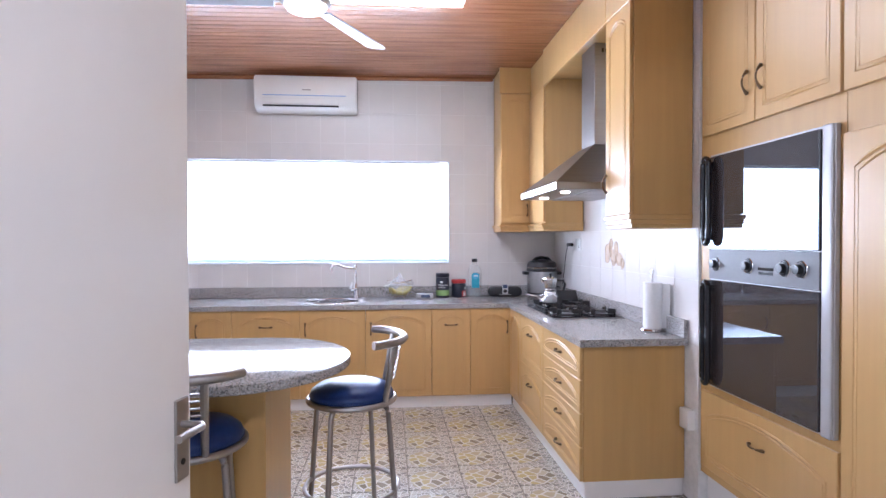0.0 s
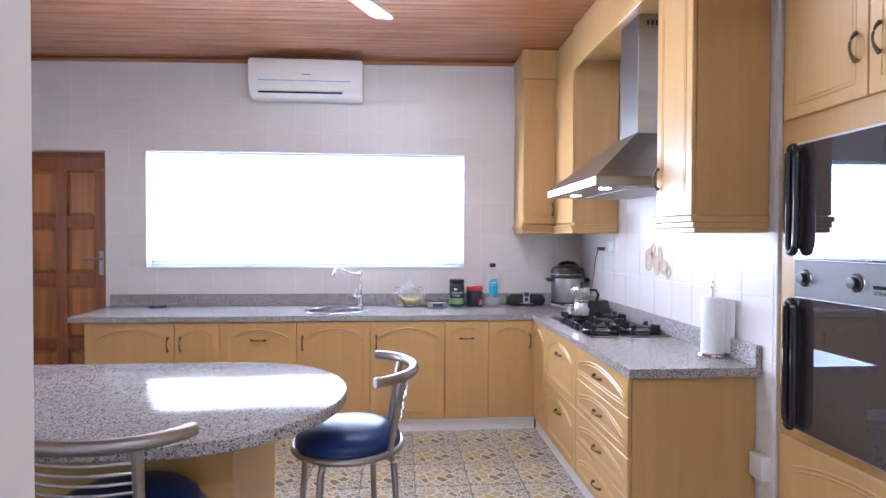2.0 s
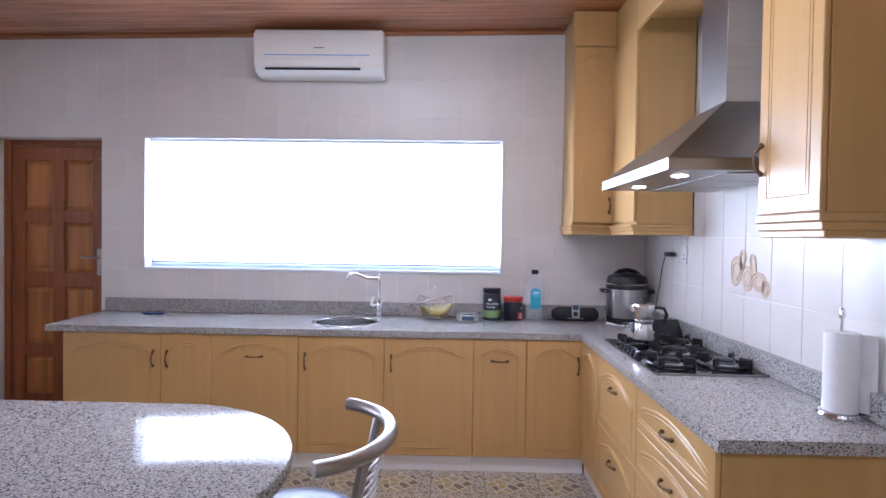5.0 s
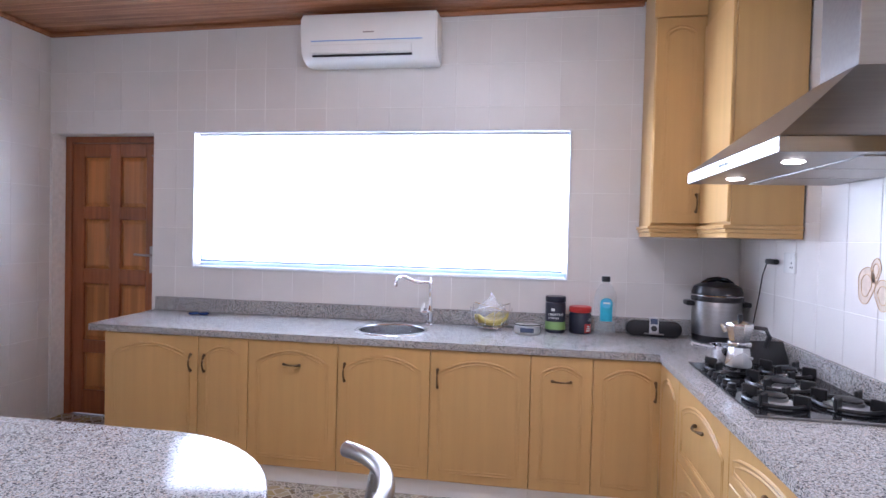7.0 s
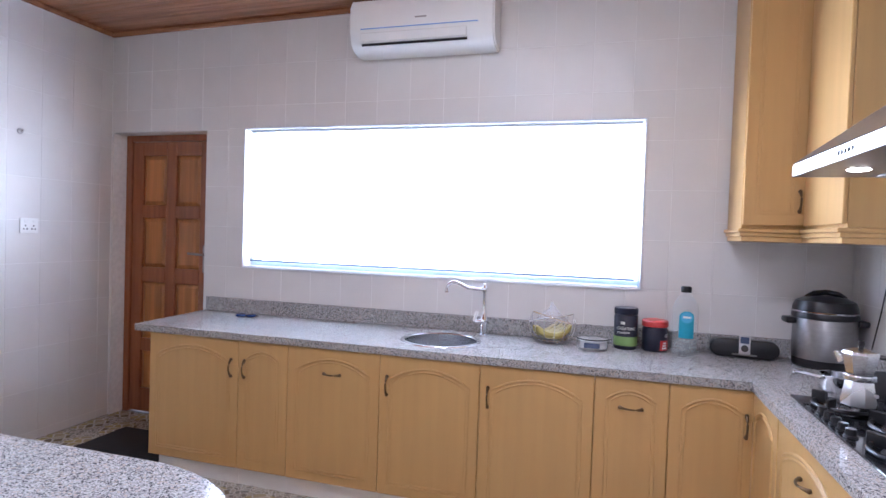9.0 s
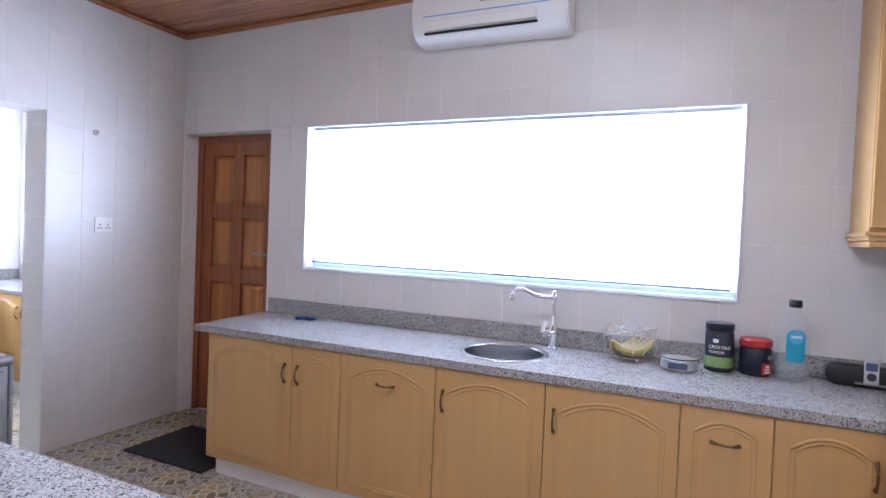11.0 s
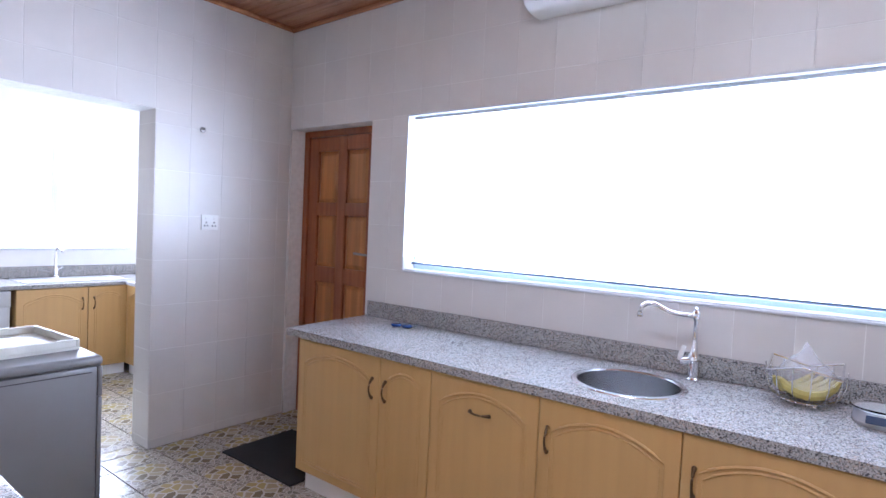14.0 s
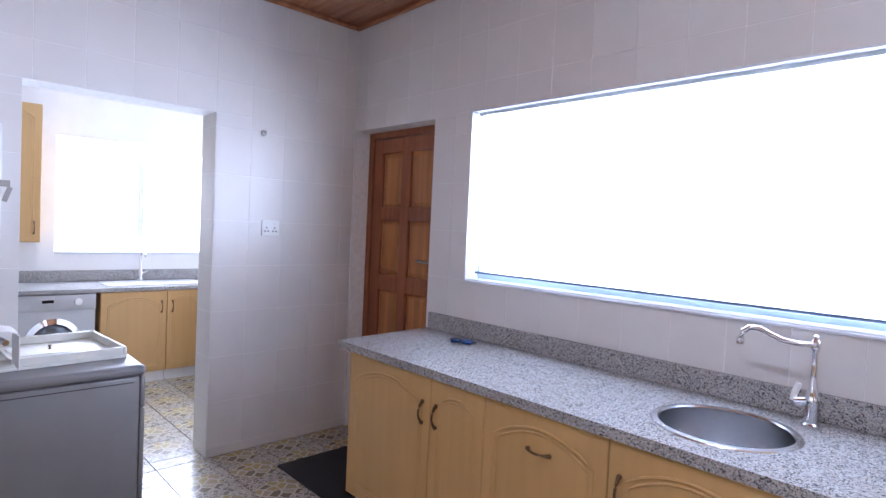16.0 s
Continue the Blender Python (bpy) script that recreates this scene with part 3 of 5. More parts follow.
# units on the hob side face the room's west
for y0, y1, zs in ((3.2, 3.95, (0.10, 0.29, 0.478, 0.665, 0.852)), (3.95, 4.63, (0.10, 0.478, 0.852)), (4.63, 5.028, (0.10, 0.852))):
    w = y1 - y0
    n = len(zs) - 1
    lab = {4: "beech base unit with four arched drawers", 2: "beech base unit with two deep drawers under the hob", 1: "narrow beech corner unit with a plain arched front"}[n]
    c = thing("drawer_unit" if n > 1 else "base_cabinet", lab, "cabinet", (1.03, y1, 0), -90, group="hob side base units")
    part("body", B(0.0005, w - 0.0005, 0.001, 0.585, DZ0, CT - CTH - 0.002), BEECH_SIDE, c, smooth=False)
    for a, b in zip(zs, zs[1:]):
        h = b - a
        door_front(c, 0, a, w, h, (w / 2, h * 0.5 if n == 4 else h - 0.12, False) if n > 1 else None, name="drawer" if n > 1 else "door", inset=0.04 if n == 4 else 0.055)
    part("plinth", B(0.0005, w - 0.0005, 0.010, 0.05, 0, DZ0 - 0.001), PLASTER, c, "white plinth", smooth=False)

# granite worktop with a round cut-out
SX, SY, SR = -0.545, 5.335, 0.215
wb = bmesh.new()


def plan_face(bm, pts):
    bm.faces.new([bm.verts.new((x, y, CT - CTH)) for x, y in pts])


X0, X1 = -0.79, -0.30
Y0, Y1 = 5.09, 5.58
plan_face(wb, [(-2.412, 5.0), (X0, 5.0), (X0, 5.705), (-2.475, 5.705)])
plan_face(wb, [(X0, 5.0), (X1, 5.0), (X1, Y0), (X0, Y0)])
plan_face(wb, [(X0, Y1), (X1, Y1), (X1, 5.705), (X0, 5.705)])
plan_face(wb, [(X1, 5.0), (1.0, 5.0), (1.615, 5.0), (1.615, 5.705), (X1, 5.705)])
plan_face(wb, [(1.0, 3.16), (1.615, 3.16), (1.615, 5.0), (1.0, 5.0)])
ring_in, ring_out = [], []
for k in range(40):
    a = 2 * math.pi * k / 40
    cx, sy_ = math.cos(a), math.sin(a)
    s = (X1 - X0) / 2 / max(abs(cx), abs(sy_))
    ring_in.append(wb.verts.new((SX + SR * cx, SY + SR * sy_, CT - CTH)))
    ring_out.append(wb.verts.new((SX + s * cx, SY + s * sy_, CT - CTH)))
for k in range(40):
    j = (k + 1) % 40
    wb.faces.new((ring_in[k], ring_out[k], ring_out[j], ring_in[j]))
bmesh.ops.remove_doubles(wb, verts=wb.verts, dist=0.0005)
bmesh.ops.recalc_face_normals(wb, faces=wb.faces)
r = bmesh.ops.extrude_face_region(wb, geom=wb.faces[:])
bmesh.ops.translate(wb, verts=[v for v in r["geom"] if isinstance(v, bmesh.types.BMVert)], vec=(0, 0, CTH))
bmesh.ops.recalc_face_normals(wb, faces=wb.faces)
top = solid("worktop", wb, GRANITE, "polished grey speckled granite worktop in an L shape", "worktop", smooth=False)
solid("upstand", B(-2.455, 1.59, 5.685, 5.708, CT + 0.001, CT + 0.10, 0.002), GRANITE, "low granite upstand along the window wall", "upstand")
solid("upstand", B(1.592, 1.616, 3.165, 5.683, CT + 0.001, CT + 0.10, 0.002), GRANITE, "low granite upstand behind the hob", "upstand")

# ---- wall units ----
far = thing("wall_cabinet", "tall beech corner wall cabinet up to the ceiling", "cabinet", (0, 0, 0), group="wall cabinets")
UZ0, UZ1 = 1.585, 3.036
part("body", B(0.998, 1.61, 5.36, 5.703, UZ0, UZ1, 0.002), BEECH_SIDE, far)
part("body", B(1.28, 1.61, 4.85, 5.358, UZ0, UZ1, 0.002), BEECH_SIDE, far)
part("top_fascia", B(0.985, 1.278, 5.335, 5.359, 2.80, UZ1, 0.003), BEECH, far, "plain beech fascia")
door_front(far, 0.999, 1.60, 0.279, 1.195, (0.245, 0.12, True), y=5.358)
part("filler", B(1.262, 1.279, 4.852, 5.33, 1.60, 2.73, 0.003), BEECH, far)
for o, z0, z1 in ((0.0, 1.52, 1.545), (0.008, 1.5455, 1.565), (0.018, 1.5655, 1.584)):
    part("light_rail", B(0.988 - o + 0.01, 1.29, 5.342 - o, 5.70, z0, z1, 0.003), BEECH, far)
    part("light_rail", B(1.262 - o, 1.61, 4.846 - o * 0.3, 5.341 - o, z0, z1, 0.003), BEECH, far)

near = thing("wall_cabinet", "narrow beech wall cabinet beside the hood, up to the ceiling", "cabinet", (1.28, 3.47, 0), -90, group="wall cabinets")
part("body", B(0, 0.345, 0.001, 0.335, 1.578, UZ1, 0.002), BEECH_SIDE, near)
door_front(near, 0, 1.58, 0.34, 1.15, (0.03, 0.19, True))
part("top_fascia", B(0, 0.345, -0.02, -0.0005, 2.735, UZ1, 0.003), BEECH, near)
for o, z0, z1 in ((0.004, 1.503, 1.525), (0.012, 1.5255, 1.551), (0.022, 1.5515, 1.5775)):
    part("light_rail", B(0, 0.345 + o * 0.3, -o - 0.004, 0.335, z0, z1, 0.003), BEECH, near)

bulk = thing("pelmet", "beech pelmet bridging the two wall cabinets above the hood", "pelmet")
part("fascia", B(1.258, 1.279, 3.473, 4.845, 2.735, UZ1, 0.002), BEECH, bulk)
part("soffit", B(1.28, 1.61, 3.473, 4.845, 2.80, 2.818), BEECH_SIDE, bulk, smooth=False)

# cooker hood
hood = thing("cooker_hood", "brushed steel chimney cooker hood with two lit lamps", "cooker hood")
hb = bmesh.new()
HX, HY0, HY1 = 1.005, 3.625, 4.585
lo = [hb.verts.new(p) for p in ((HX, HY0, 1.805), (1.615, HY0, 1.805), (1.615, HY1, 1.805), (HX, HY1, 1.805))]
hi = [hb.verts.new(p) for p in ((1.372, 3.965, 2.10), (1.615, 3.965, 2.10), (1.615, 4.245, 2.10), (1.372, 4.245, 2.10))]
for i in range(4):
    j = (i + 1) % 4
    hb.faces.new((lo[i], lo[j], hi[j], hi[i]))
hb.faces.new(hi)
bmesh.ops.recalc_face_normals(hb, faces=hb.faces)
part("canopy", hb, STEEL, hood, smooth=False)
part("front_rim", B(HX, 1.615, HY0, HY1, 1.757, 1.804, 0.002), STEEL, hood)
part("chimney", B(1.38, 1.615, 3.975, 4.235, 2.101, 2.799, 0.002), STEEL, hood)
for k in range(6):
    part("vent_slot", B(1.43 + k * 0.026, 1.444 + k * 0.026, 3.9725, 3.9745, 2.735, 2.765), BLACKPLASTIC, hood, smooth=False)
for k in range(3):
    part("grease_filter", B(1.25, 1.58, 3.67 + k * 0.295, 3.95 + k * 0.295, 1.751, 1.7565, 0.002), SATIN, hood)
for y in (3.83, 4.35):
    part("lamp", L([(0, -0.003), (0.026, -0.003), (0.033, 0.0)], 20, (1.13, y, 1.756)), LAMPGLOW, hood, "lit hood lamp")
for k in range(5):
    part("button", T([(HX - 0.003, 4.05 + k * 0.025, 1.781), (HX + 0.001, 4.05 + k * 0.025, 1.781)], 0.007, 8), BLACKPLASTIC, hood)

# ---- tall units and oven ----
TX = 1.63
oven_unit = thing("oven_housing", "tall beech oven housing with a drawer below and two doors above", "cabinet", (TX, 3.06, 0), -90)
part("body", B(0, 0.958, 0.001, 0.58, 0.20, UZ1), BEECH_SIDE, oven_unit, smooth=False)
part("plinth", B(0, 0.958, 0.04, 0.08, 0, 0.199), PLASTER, oven_unit, "white plinth", smooth=False)
door_front(oven_unit, 0.03, 0.245, 0.92, 0.405, (0.465, 0.26, False), name="drawer")
door_front(oven_unit, 0.03, 1.975, 0.432, 1.05, (0.385, 0.185, True))
door_front(oven_unit, 0.464, 1.975, 0.486, 1.05, (0.05, 0.185, True))

pantry_labels = ("tall beech pantry cupboard with arched door and top door", "tall beech pantry cupboard beside the entrance")
for k, (py, pw) in enumerate(((2.1, 0.6), (1.498, 0.64))):
    p = thing("pantry_cabinet", pantry_labels[k], "cabinet", (TX, py, 0), -90, group="tall pantry units")
    part("body", B(0.001, pw - 0.001, 0.001, 0.58, 0.20, UZ1), BEECH_SIDE, p, smooth=False)
    part("plinth", B(0.001, pw - 0.001, 0.04, 0.08, 0, 0.199), PLASTER, p, "white plinth", smooth=False)
    door_front(p, 0.0, 0.245, pw, 1.58, (pw - 0.05, 0.9, True))
    door_front(p, 0.0, 1.975, pw, 1.05, (pw - 0.05, 0.17, True))

oven = thing("double_oven", "built-in double oven with mirror-black glass doors and steel trim", "oven", (TX - 0.001, 2.94, 0), -90)
OW, OZ0, OZ1 = 0.815, 0.69, 1.868
part("surround", B(0, OW, -0.022, 0, OZ0, OZ1, 0.003), SILVER, oven, "steel surround")
part("side_trim", B(OW - 0.055, OW - 0.002, -0.034, -0.0225, OZ0, OZ1, 0.008, 3), SILVER, oven)
up = part("oven_door", B(0.012, OW - 0.058, -0.04, -0.0225, 1.394, OZ1 - 0.012, 0.003), OVENGLASS, oven, "mirror-black glass oven door")
low = part("oven_door", B(0.012, OW - 0.058, -0.04, -0.0225, OZ0 + 0.012, 1.237, 0.003), OVENGLASS, oven, "mirror-black glass oven door")
panel = part("control_panel", B(0.012, OW - 0.058, -0.036, -0.0225, 1.241, 1.39, 0.003), PANELGREY, oven, "steel control panel")
for kx in (0.075, 0.33, 0.565, 0.66):
    part("knob", L([(0.03, 0), (0.03, 0.006), (0.022, 0.008), (0.019, 0.026), (0, 0.027)], 20, m=pose(kx, -0.036, 1.318, 90, 0, 0)), BLACKPLASTIC, panel, "black knob with steel ring")
    part("knob_ring", L([(0.031, 0.0), (0.034, 0.003), (0.036, 0.0)], 24, m=pose(kx, -0.0365, 1.318, 90, 0, 0)), CHROME, panel)
part("display", B(0.40, 0.50, -0.0375, -0.0362, 1.303, 1.315), BLACKGLOSS, panel, smooth=False)
for k in range(6):
    part("button", B(0.405 + k * 0.016, 0.416 + k * 0.016, -0.039, -0.0362, 1.284, 1.296), BLACKPLASTIC, panel, smooth=False)


def oven_handle(parent, z0, z1):
    """A black loop handle: bar with rounded ends standing off the glass at its hinge-free side."""
    bm = bmesh.new()
    x, w = 0.043, 0.023
    loop = [(x + w * math.cos(radians(q)), -0.072, z1 - 0.05 + 0.05 * math.sin(radians(q))) for q in range(0, 181, 15)]
    loop += [(x + w * math.cos(radians(q)), -0.072, z0 + 0.05 + 0.05 * math.sin(radians(q))) for q in range(180, 361, 15)]
    tube(bm, loop, 0.0155, 12, True)
    for z in (z0 + 0.03, z1 - 0.03):
        tube(bm, [(x, -0.0405, z), (x, -0.072, z)], 0.016, 10)
    part("oven_handle", bm, BLACKGLOSS, parent, "black loop handle")


oven_handle(up, 1.42, 1.845)
oven_handle(low, 0.715, 1.225)

# ---- island table ----
def table_outline(g=0.0):
    end = arc(-0.72, 2.85, 0.505 - g, 0.535 - g, -90, 90, 34)
    return end + [(-2.25 + g, 3.385 - g), (-2.25 + g, 2.315 + g)]


isl = thing("breakfast_table", "island breakfast table with rounded granite top on a beech base", "table")
part("tabletop", prism(bmesh.new(), table_outline(), 0.862, 0.902, 0.006), GRANITE, isl, "grey speckled granite top")
part("base", B(-2.15, -0.545, 2.575, 3.17, 0.0, 0.861, 0.003), BEECH_SIDE, isl, "beech panelled base")

# ---- stools ----
def stool(loc, turn):
    """Sitter faces +y, backrest at -y."""
    s = thing("bar_stool", "grey metal bar stool with round navy seat and curved back", "stool", loc, turn, group="bar stools at the table")
    seat = part("seat", L([(0, 0.672), (0.185, 0.672), (0.199, 0.685), (0.202, 0.702), (0.194, 0.722), (0.165, 0.744), (0.11, 0.760), (0.055, 0.767), (0, 0.769)], 48), VINYL, s, "navy vinyl padded seat")
    part("piping", T([(0.2015 * math.cos(a), 0.2015 * math.sin(a), 0.694) for a in [2 * math.pi * k / 48 for k in range(48)]], 0.0035, 6, True), VINYL, seat)
    part("seat_ring", T([(0.206 * math.cos(a), 0.206 * math.sin(a), 0.676) for a in [2 * math.pi * k / 48 for k in range(48)]], 0.0135, 10, True), SATIN, s)
    for a in (63, 153, 243, 333):
        ca, sa = math.cos(radians(a)), math.sin(radians(a))
        bend = [(0.155 + 0.04 * math.sin(radians(q)), 0.618 + 0.04 * math.cos(radians(q))) for q in range(0, 81, 16)]
        part("leg", T([(0.06 * ca, 0.06 * sa, 0.658)] + [(r_ * ca, r_ * sa, z_) for r_, z_ in bend] + [(0.245 * ca, 0.245 * sa, 0.004)], 0.0125, 12), SATIN, s)
        part("foot", L([(0.015, 0), (0.016, 0.02), (0.0, 0.022)], 12, (0.246 * ca, 0.246 * sa, 0.0)), BLACKPLASTIC, s)
    part("footrest", T([(0.225 * math.cos(a), 0.225 * math.sin(a), 0.25) for a in [2 * math.pi * k / 40 for k in range(40)]], 0.011, 8, True), SATIN, s, "round foot ring")
    for sx in (-1, 1):
        part("back_post", T([(sx * 0.13, -0.155, 0.674), (sx * 0.135, -0.168, 0.75), (sx * 0.15, -0.205, 0.957)], [0.0135, 0.0145, 0.0145], 10), SATIN, s)
    rail = part("back_rail", T([(0.245 * math.sin(radians(q)) / math.sin(radians(72)), -0.04 - 0.215 * math.cos(radians(q)), 0.968) for q in range(-72, 73, 6)], 0.019, 14), SATIN, s, "curved tube backrest")
    for sx in (-1, 1):
        part("end_cap", T([(sx * 0.2445, -0.1075, 0.968), (sx * 0.2465, -0.1035, 0.968)], 0.0175, 14), SILVER, rail)
    for k in range(6):
        z = 0.785 + k * 0.026
        d = -0.174 - (z - 0.75) * 0.178
        part("back_bar", T([(-0.137, d, z), (-0.07, d - 0.022, z), (0, d - 0.03, z), (0.07, d - 0.022, z), (0.137, d, z)], 0.0042, 6), SATIN, s)
    return s


stool((-0.215, 2.945, 0), 92)
stool((-0.79, 2.385, 0), -5)

# ---- air conditioner, fan, tube light ----
ac = thing("air_conditioner", "white split air conditioner on the wall above the window", "air conditioner", (-0.80, NY1, 2.65))
prof = [(0, 0.0), (-0.10, 0.0), (-0.155, 0.02), (-0.19, 0.06), (-0.205, 0.13), (-0.21, 0.275), (-0.185, 0.315), (0, 0.32)]
ab = bmesh.new()
a = [ab.verts.new((-0.468, y, z)) for y, z in prof]
b = [ab.verts.new((0.468, y, z)) for y, z in prof]
for i in range(len(prof)):
    j = (i + 1) % len(prof)
    ab.faces.new((a[i], b[i], b[j], a[j]))
ab.faces.new(a)
ab.faces.new(b)
bmesh.ops.recalc_face_normals(ab, faces=ab.faces)
bmesh.ops.bevel(ab, geom=[e for e in ab.edges if abs(e.verts[0].co.x - e.verts[1].co.x) < 1e-6], offset=0.01, segments=3, affect="EDGES")
body = part("body", ab, PLASTIC, ac)
part("air_slot", turned(B(-0.39, 0.30, -0.003, 0.003, -0.007, 0.007), pose(0, -0.179, 0.040, 40, 0, 0)), BLACKPLASTIC, ac, "dark air outlet", smooth=False)
part("louvre", turned(B(-0.39, 0.30, -0.004, 0.004, -0.026, 0.026, 0.002), pose(0, -0.2035, 0.078, 12, 0, 0)), PLASTIC, ac)
part("accent_line", B(-0.39, 0.37, -0.2075, -0.2055, 0.128, 0.134), PALEBLUE, ac, "pale blue line", smooth=False)
part("badge", B(-0.03, 0.045, -0.2075, -0.2055, 0.178, 0.187), SATIN, ac, smooth=False)

fan = thing("ceiling_fan", "white three-blade ceiling fan at rest with central light", "fan", (-0.457, 3.16, 0), 0)
part("canopy", L([(0.07, CZ - 0.001), (0.065, CZ - 0.04), (0.02, CZ - 0.06)], 24), PLASTIC, fan)
part("rod", T([(0, 0, CZ - 0.05), (0, 0, 2.730)], 0.012, 10), PLASTIC, fan)
part("motor", L([(0, 2.730), (0.06, 2.730), (0.125, 2.705), (0.13, 2.665), (0.11, 2.645), (0, 2.642)], 32), PLASTIC, fan)
part("light", L([(0.10, 2.641), (0.095, 2.625), (0.05, 2.610), (0, 2.606)], 32), BULBGLOW, fan, "round lit lens")
for q in (62, 182, 302):
    bb = bmesh.new()
    out = [(0.16, -0.045), (0.70, -0.068), (0.745, -0.06), (0.76, -0.03), (0.75, 0.055), (0.72, 0.068), (0.16, 0.045)]
    prism(bb, out, -0.004, 0.004)
    turned(bb, pose(0, 0, 2.665, 0, 0, q) @ pose(0, 0, 0, 11, 0, 0))
    bl = part("blade", bb, FANDIMMED, fan)
    part("blade_iron", turned(B(0.10, 0.24, -0.02, 0.02, 0.004, 0.010, 0.002), pose(0, 0, 2.665, 0, 0, q) @ pose(0, 0, 0, 11, 0, 0)), PLASTIC, bl)

# The second fitting hangs unseen in the hall, added with the fill light there.
for lx, ly in ((-0.15, 3.82), (-0.1, -0.3)):
    tl = thing("tube_light_fitting", "white ceiling batten with a lit fluorescent tube", "ceiling light", (lx, ly, 0), group="tube lights")
    part("batten", B(-0.61, 0.61, -0.03, 0.03, CZ - 0.05, CZ - 0.001, 0.004), PLASTIC, tl)
    part("tube", T([(-0.59, 0, CZ - 0.068), (0.59, 0, CZ - 0.068)], 0.013, 10), TUBEGLOW, tl, "lit fluorescent tube")

# ---- daylight seen through the windows ----
DAY = glow("daylight_backdrop", (0.96, 0.98, 1.0), 4.0)
solid("backdrop", B(-2.9, 1.3, 6.35, 6.37, 0.5, 3.0), DAY, "plain bright daylight outside the kitchen window", "backdrop", kind="structure", smooth=False)
solid("backdrop", B(-6.5, -6.48, 3.2, 6.3, 0.5, 3.0), DAY, "plain bright daylight outside the scullery window", "backdrop", kind="structure", smooth=False)

# ---- sink and tap ----
sink = thing("sink", "round stainless steel sink set into the granite", "sink", (SX, SY, CT))
part("bowl", L([(0.235, 0.0005), (0.232, 0.005), (0.212, 0.006), (0.207, 0.0), (0.204, -0.09), (0.197, -0.15), (0.17, -0.17), (0.10, -0.175), (0, -0.176)], 48), SINKSTEEL, sink, "brushed steel bowl")
part("drain", L([(0.045, -0.1745), (0.04, -0.172), (0.02, -0.174), (0, -0.174)], 24), CHROME, sink)

tap = thing("kitchen_tap", "chrome swan-neck kitchen tap with white lever", "tap", (-0.352, 5.595, CT))
part("body", L([(0.028, 0), (0.028, 0.008), (0.021, 0.014), (0.021, 0.07), (0.026, 0.08), (0.026, 0.10), (0.017, 0.115), (0.010, 0.18), (0.009, 0.262), (0.015, 0.272), (0.015, 0.297), (0.008, 0.307), (0.009, 0.317), (0, 0.324)], 24), CHROME, tap)
part("spout", T([(0, 0, 0.284), (-0.05, -0.015, 0.284), (-0.10, -0.03, 0.29), (-0.135, -0.04, 0.307), (-0.165, -0.05, 0.322), (-0.195, -0.058, 0.322), (-0.215, -0.063, 0.305), (-0.222, -0.066, 0.28)], [0.010, 0.010, 0.010, 0.010, 0.011, 0.011, 0.011, 0.012], 12), CHROME, tap)
part("spout_end", L([(0.013, 0.0), (0.015, 0.012), (0.012, 0.024)], 16, (-0.222, -0.066, 0.258)), CHROME, tap)
part("side_valve", T([(0, 0, 0.09), (-0.03, -0.02, 0.085), (-0.052, -0.034, 0.082)], [0.014, 0.016, 0.018], 12), CHROME, tap)
part("lever", T([(-0.052, -0.034, 0.088), (-0.045, -0.03, 0.12), (-0.036, -0.026, 0.15)], [0.009, 0.012, 0.009], 10), PLASTIC, tap, "white ceramic lever")

# ---- things on the worktop ----
gl = thing("sunglasses", "dark blue folded sunglasses on the worktop", "sunglasses", (-2.0, 5.53, CT), 12)
for sx in (-1, 1):
    part("lens", L([(0, 0.004), (0.03, 0.006), (0.034, 0.016), (0.028, 0.022), (0, 0.024)], 16, (sx * 0.036, 0, 0)), BLUELENS, gl, "dark blue lens")
    part("arm", T([(sx * 0.07, 0, 0.012), (sx * 0.072, 0.03, 0.010), (-sx * 0.03, 0.05, 0.006)], 0.005, 6), BLACKPLASTIC, gl)

bas = thing("fruit_basket", "chrome wire basket of bananas in a plastic bag", "basket", (0.062, 5.56, CT))
hexa = [(0.118 * math.cos(radians(a)), 0.118 * math.sin(radians(a)), 0.105 + (0.035 if a % 120 == 30 else 0)) for a in range(30, 390, 60)]
hexd = []
for p, q in zip(hexa, hexa[1:] + hexa[:1]):
    hexd += [tuple(p[i] + (q[i] - p[i]) * k / 4 for i in range(3)) for k in range(4)]
part("rim", T(hexd, 0.0035, 8, True), CHROME, bas, "wavy wire rim")
part("base_ring", T([(0.07 * math.cos(radians(a)), 0.07 * math.sin(radians(a)), 0.016) for a in range(0, 360, 15)], 0.0035, 8, True), CHROME, bas)
for k in range(14):
    a = 2 * math.pi * k / 14
    c, s = math.cos(a), math.sin(a)
    zt = 0.105 + 0.017 * (1 + math.cos(3 * (a - radians(30))))
    part("wire", T([(0.114 * c, 0.114 * s, zt), (0.112 * c, 0.112 * s, 0.07), (0.098 * c, 0.098 * s, 0.035), (0.07 * c, 0.07 * s, 0.016), (0.03 * c, 0.03 * s, 0.016)], 0.0019, 6), CHROME, bas)
for a in (60, 180, 300):
    fb_ = bmesh.new()
    bmesh.ops.create_icosphere(fb_, subdivisions=2, radius=0.0085, matrix=Matrix.Translation((0.07 * math.cos(radians(a)), 0.07 * math.sin(radians(a)), 0.0086)))
    part("ball_foot", fb_, CHROME, bas)
